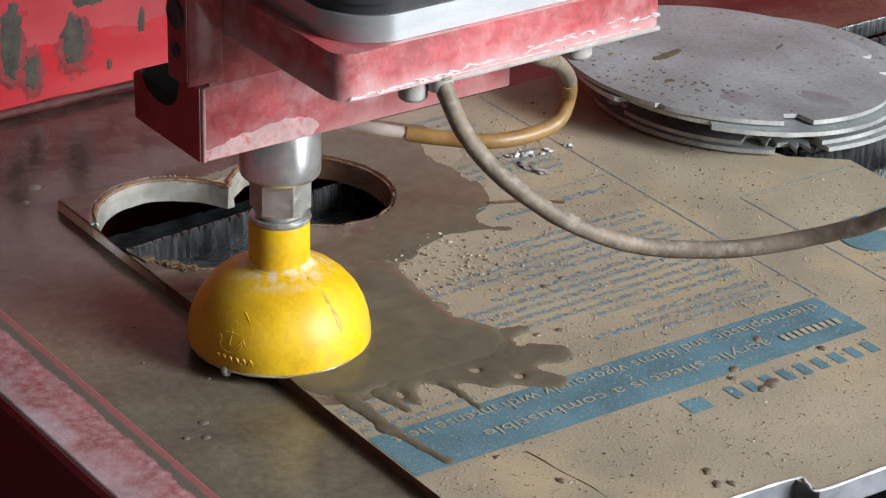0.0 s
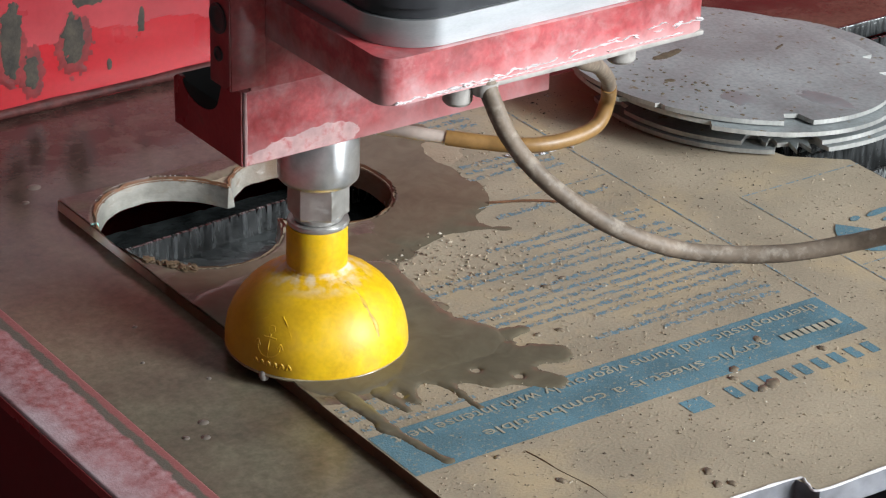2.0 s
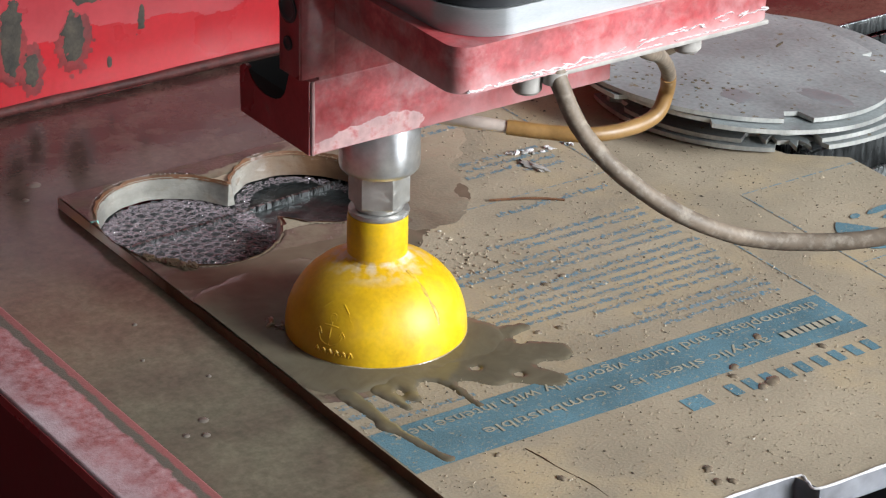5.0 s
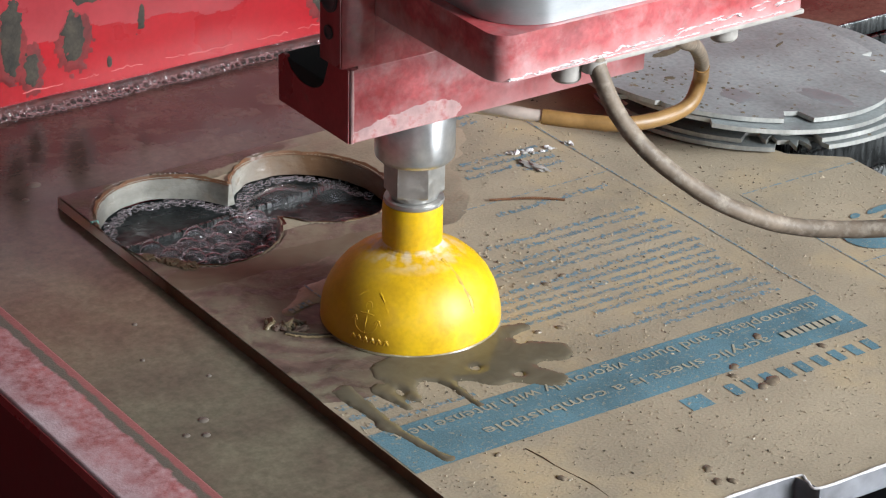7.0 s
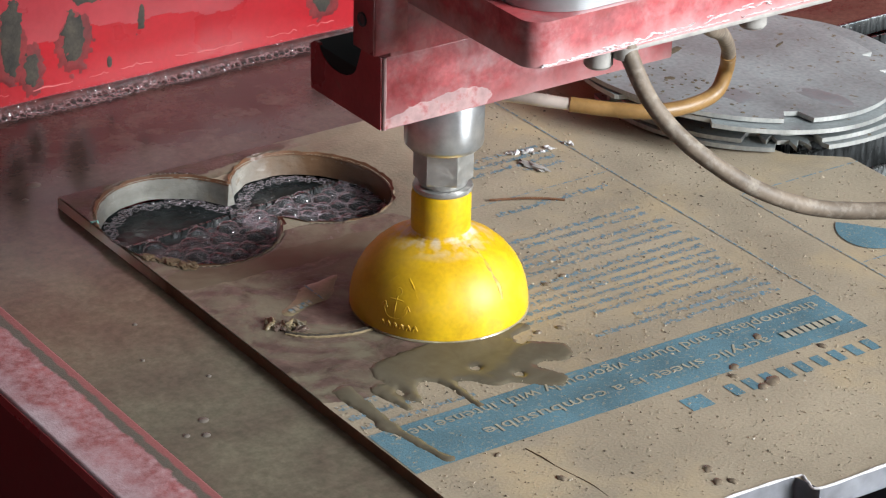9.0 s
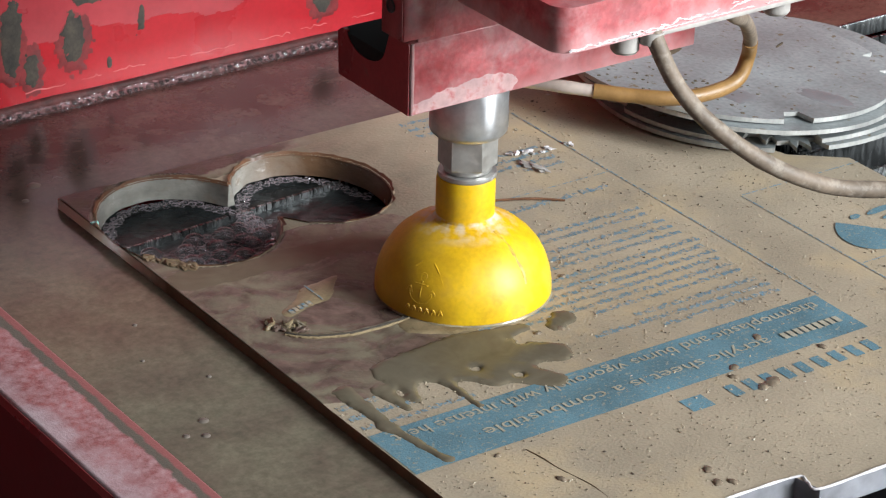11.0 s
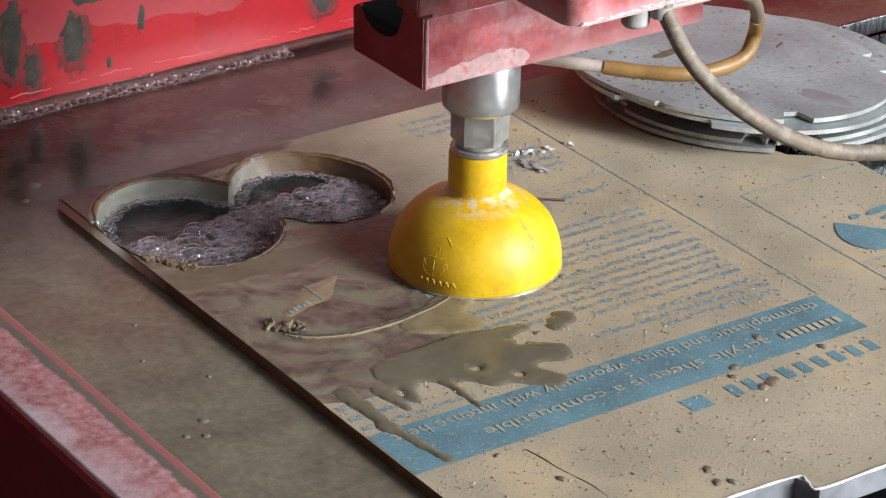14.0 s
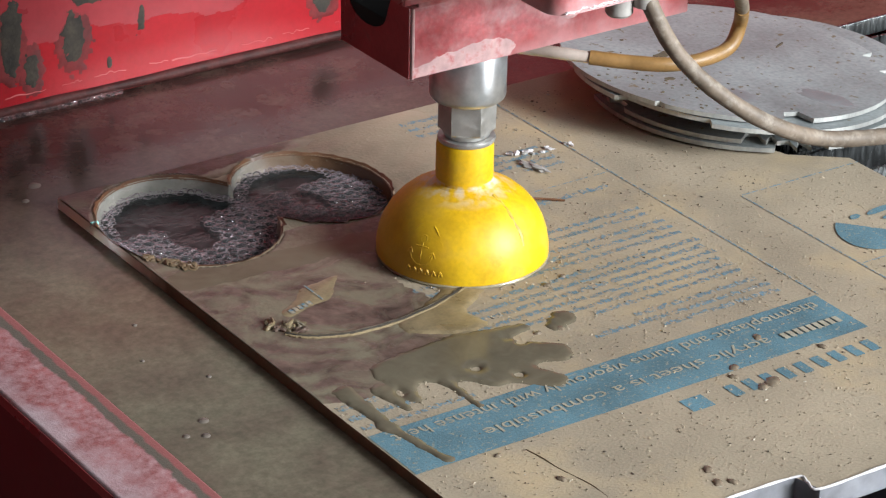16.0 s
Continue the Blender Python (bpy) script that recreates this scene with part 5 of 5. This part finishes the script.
A_BOX, B_BOX, AB_BOX = (0.0, 0.106, -0.135, -0.003), (0.095, 0.19, -0.125, -0.012), (0.0, 0.19, -0.135, -0.003)
FOAM_FINE = foam("foam_raft", "fine pale bubbles filling the larger cut-out", (*A_BOX, lambda x, y: inside(shrunk(HOLE_A, 0.003), x, y) and y < -0.004), 1300, 0.0010, 0.0042, 1)
FOAM_EDGE = foam("foam_fringe", "small clear bubbles clinging to the rear wall of the cut-outs", (*AB_BOX, lambda x, y: hug(x, y, 0.008) and y > -0.075), 300, 0.0008, 0.0027, 5, BUBBLE_RIM, 0.002)
FOAM_FRONT = foam("foam_raft", "larger pinkish bubbles heaped before the slat", (*A_BOX, lambda x, y: inside(shrunk(HOLE_A, 0.003), x, y) and y < -0.074 + 0.10 * x), 520, 0.0016, 0.0080, 2, PINK_RIM, 0.004)
FOAM_RIGHT = foam("foam_raft", "dark glassy bubbles in the smaller cut-out", (*B_BOX, lambda x, y: inside(shrunk(HOLE_B, 0.003), x, y) and y < -0.058 + 0.06 * (x - 0.1)), 300, 0.0016, 0.0075, 3, BUBBLE_RIM, 0.002)
FOAM_NET = foam("foam_net", "fine purple-brown net of bubbles round the front of the cut-outs", (*AB_BOX, lambda x, y: front(x, y) and (hug(x, y, 0.033) or x > 0.150 and in_holes(x, y))), 1500, 0.0011, 0.0040, 8, PINK_RIM)
FOAM_WALL = foam("wall_foam", "line of small dark bubbles along the red tank wall",
                 (0.0, 0.38, 0.1306, 0.1416, lambda x, y: y > 0.1318 + 0.0035 * noise.noise((x * 16, 0, 0)) + 0.004 * x), 1500, 0.0008, 0.0028, 4, RED_RIM, 0.0, 0.1346)


def dome(x, y, rx, ry, h):
    """One large thin-walled bubble standing on the water, with a pink seam round its foot."""
    bm = lathe([(1.0, 0.0), (0.985, 0.16), (0.94, 0.34), (0.85, 0.53), (0.72, 0.69), (0.54, 0.84), (0.32, 0.95), (0.14, 0.99), (0.0, 1.0)], 48)
    for v in bm.verts:
        v.co = Vector((x + v.co.x * rx, y + v.co.y * ry, v.co.z * h))
    return bm


def large_bubbles():
    t = thing("large_bubbles", "large clear bubbles with pink seams swelling over the cut-out", "foam", kind="stuff")
    for x, y, rx, ry, h in ((0.135, -0.040, 0.034, 0.020, 0.026), (0.166, -0.050, 0.022, 0.024, 0.024), (0.116, -0.064, 0.028, 0.018, 0.019), (0.154, -0.090, 0.026, 0.020, 0.021)):
        b = part("bubble", dome(x, y, rx, ry, h), FOAM, t)
        b.visible_shadow = False
        arc = [(x + rx * math.cos(radians(a)) * 0.8, y + ry * math.cos(radians(a)) * -0.55, max(0.0, math.sin(radians(a))) * h * 0.97) for a in range(0, 181, 12)]
        part("seam", tube(arc, 0.00030, 6, 3, 0.4), PINK_RIM, t)
    return t


BIG_BUBBLES = large_bubbles()


def welling_water():
    """The surface of the water in the cut-outs, in low ripples."""

    def depth(x, y):
        return 1.0 if in_holes(x, y, -0.022) and x > 0.003 and y < -0.002 else -1.0
    bm = bmesh.new()
    step, vert = 0.0016, {}
    nx, ny = int(0.216 / step), int(0.160 / step)

    def v(i, j):
        if (i, j) not in vert:
            x, y = -0.002 + i * step, -0.158 + j * step
            z = 0.0008 * noise.noise((x * 55, y * 80, 1)) + 0.0003 * noise.noise((x * 160, y * 230, 4))
            vert[i, j] = bm.verts.new((x, y, z))
        return vert[i, j]
    for i in range(nx):
        for j in range(ny):
            if depth(-0.002 + (i + 0.5) * step, -0.158 + (j + 0.5) * step) > 0:
                bm.faces.new((v(i, j), v(i + 1, j), v(i + 1, j + 1), v(i, j + 1)))
    return bm


RISING = part("cutout_water", welling_water(), MURK, None)
tagged(RISING, "murky grey rippled water welling up inside the cut-out", "water", kind="stuff")


def wet_line():
    """Broken, wavy rim of water on the wall, its glints painted pale pink in short runs."""
    rnd, bm = random.Random(21), bmesh.new()
    x = -0.02
    while x < 0.36:
        run = rnd.uniform(0.008, 0.035)
        base = 0.0042 + 0.0030 * noise.noise((x * 12, 2, 0))
        pts = [(x + run * q / 8, WALL_Y - 0.0002, base + 0.003 + 0.0022 * noise.noise((x * 60 + q * 0.7, 5, 0))) for q in range(9)]
        b = tube(pts, rnd.uniform(0.00022, 0.0005), 6, 2, 0.9)
        me = bpy.data.meshes.new("run")
        b.to_mesh(me)
        bm.from_mesh(me)
        b.free()
        x += run + rnd.uniform(0.002, 0.022)
    return bm


RUN = part("wet_line", wet_line(), WATER_GLINT, None)
tagged(RUN, "thin wavy water line on the red wall with painted pink glints", "water line", kind="stuff")
DROP = part("hanging_drop", lathe([(0, 0.0), (0.0022, 0.0006), (0.0030, 0.0026), (0.0026, 0.0050), (0.0012, 0.0068), (0, 0.0072)], 20), FITTING, None)
tagged(DROP, "milky drop hanging from the rim of the guard", "drop")


def motions():
    walk(HEAD, [(t, pose(AX + x, AY + y, 0)) for t, x, y in PATH])
    for t, a, when in KERF:
        walk(t, [(0.0, pose(a.x, a.y, -0.006)), (max(0.05, when - 0.4), pose(a.x, a.y, -0.006)), (when, pose(a.x, a.y, 0.0009)), (16.0, pose(a.x, a.y, 0.0009))]
             if when < 15.9 else [(0.0, pose(a.x, a.y, -0.006)), (15.5, pose(a.x, a.y, -0.006)), (16.0, pose(a.x, a.y, 0.0009))])
    low = -0.050

    def bob(ob, keys):
        walk(ob, [(t, pose(x, y, z)) for t, x, y, z in keys])
    # the water wells up to the slat, and over it near the end
    bob(RISING, [(0, 0, 0, -0.033), (2.6, 0, 0, -0.030), (4.0, 0, 0, -0.0180), (6.5, 0, 0, -0.0182), (7.5, 0.002, 0.001, -0.0176), (9.0, 0, 0, -0.0180), (11.5, 0, 0, -0.0186), (13.0, 0, 0, -0.0166), (14.0, 0, 0, -0.0135), (15.2, 0.001, 0, -0.0110), (16, 0, 0, -0.0100)])
    bob(FOAM_EDGE, [(0, 0, 0, low), (3.4, 0, 0, low), (4.0, 0, 0, -0.0166), (9.0, 0.001, 0, -0.0162), (11.5, 0, 0, -0.0160), (13.0, 0, 0, -0.0145), (14.0, 0, 0, -0.0118), (15.2, 0, 0.001, -0.0092), (16, 0, 0.001, -0.0083)])
    bob(FOAM_FINE, [(0, 0, 0, low), (3.4, 0, 0, low), (4.0, 0, 0, -0.0162), (5.2, 0.002, 0, -0.0165), (6.2, 0.002, 0.003, low), (11.7, 0, 0, low), (12.4, 0, 0, -0.0142), (13.0, 0.004, 0, -0.0150), (13.8, 0.006, 0, -0.034), (16, 0.006, 0, low)])
    bob(FOAM_FRONT, [(0, 0, 0, low), (5.0, 0, 0, low), (6.2, 0, 0, -0.0170), (7.5, 0.002, 0.001, -0.0152), (9.2, 0.003, 0, -0.0156), (11.2, 0.0, 0, -0.0188), (12.1, 0.0, 0, -0.0152), (13.5, 0.001, 0.001, -0.0150), (14.05, 0.001, 0.001, -0.0120), (15.0, 0.001, 0.001, -0.034), (16, 0.0, 0, low)])
    bob(FOAM_RIGHT, [(0, 0, 0, low), (6.4, 0, 0, low), (7.3, 0, 0, -0.0164), (9.0, 0, 0, -0.0160), (11.2, 0, 0, -0.0310), (12.4, 0.0, 0, -0.036), (13.2, 0, 0, -0.0156), (14.2, 0, 0, -0.0130), (15.2, 0, 0, -0.0142), (16, 0, 0, -0.0180)])
    bob(FOAM_NET, [(0, 0, 0, low), (13.0, 0, 0, low), (14.0, 0, 0, -0.0112), (15.2, 0, 0, -0.0088), (16, 0, 0.001, -0.0082)])
    bob(BIG_BUBBLES, [(0, 0, 0, -0.06), (5.2, 0, 0, -0.06), (6.2, 0, 0, -0.0140), (6.7, 0, 0, -0.0135), (7.3, 0, 0, -0.06), (16, 0, 0, -0.06)])
    bob(FOAM_WALL, [(0, 0, 0, -0.0190), (4.2, 0, 0, -0.0190), (6.0, 0, 0, -0.0064), (9.2, 0.0, 0, -0.0060), (11.4, -0.12, 0, -0.0072), (13.0, -0.16, 0, -0.0064), (14.5, -0.12, 0, -0.0060), (15.3, -0.18, 0, -0.0080), (16, -0.26, 0, -0.0090)])
    bob(RUN, [(0, 0, 0.003, -0.02), (4.2, 0, 0.003, -0.02), (6.0, 0, 0, 0.0), (9.0, 0.01, 0, 0.0005), (12.0, 0, 0, 0.0), (16, -0.01, 0, -0.0005)])
    pivot = Vector((-0.0101 - AX, -0.4248 - AY, 0.2385))
    walk(ABRASIVE_HOSE, [(t, Matrix.Translation(pivot) @ pose(0, 0, 0, 0, 0, turn) @ Matrix.Translation(-pivot))
                         for t, turn in ((0.0, 0.0), (7.0, 0.0), (9.0, 2.0), (12.5, 7.5), (14.5, 11.0), (16.0, 12.0))])
    walk(CLEAR, [(0.0, pose(0, 0, -0.005)), (9.0, pose(0, 0, -0.005)), (11.0, pose(0, 0, 0)), (16.0, pose(0, 0, 0))])
    walk(COVER, [(0.0, pose(0, 0, 0)), (5.0, pose(0, 0, 0)), (8.6, pose(0, 0, -0.0035)), (16.0, pose(0, 0, -0.0035))])
    walk(WASH, [(0.0, pose(0, 0, 0)), (3.0, pose(0, 0, 0)), (6.5, pose(0, 0, -0.0012)), (16.0, pose(0, 0, -0.0016))])
    walk(SPLASH, [(0.0, pose(0, 0, -0.004)), (9.3, pose(0, 0, -0.004)), (10.8, pose(0, 0, 0)), (16.0, pose(0, 0, 0))])
    # the drop rides with the guard, then falls
    off = Vector((-0.0465, -0.0187, -0.0035))
    rows = [(t, pose(AX + x + off.x, AY + y + off.y, off.z)) for t, x, y in PATH if t <= 2.0]
    x, y = AX + 0.0148 + off.x, AY - 0.0156 + off.y
    walk(DROP, rows + [(2.2, pose(x + 0.002, y - 0.001, -0.016)), (16.0, pose(x + 0.002, y - 0.001, -0.016))])


motions()
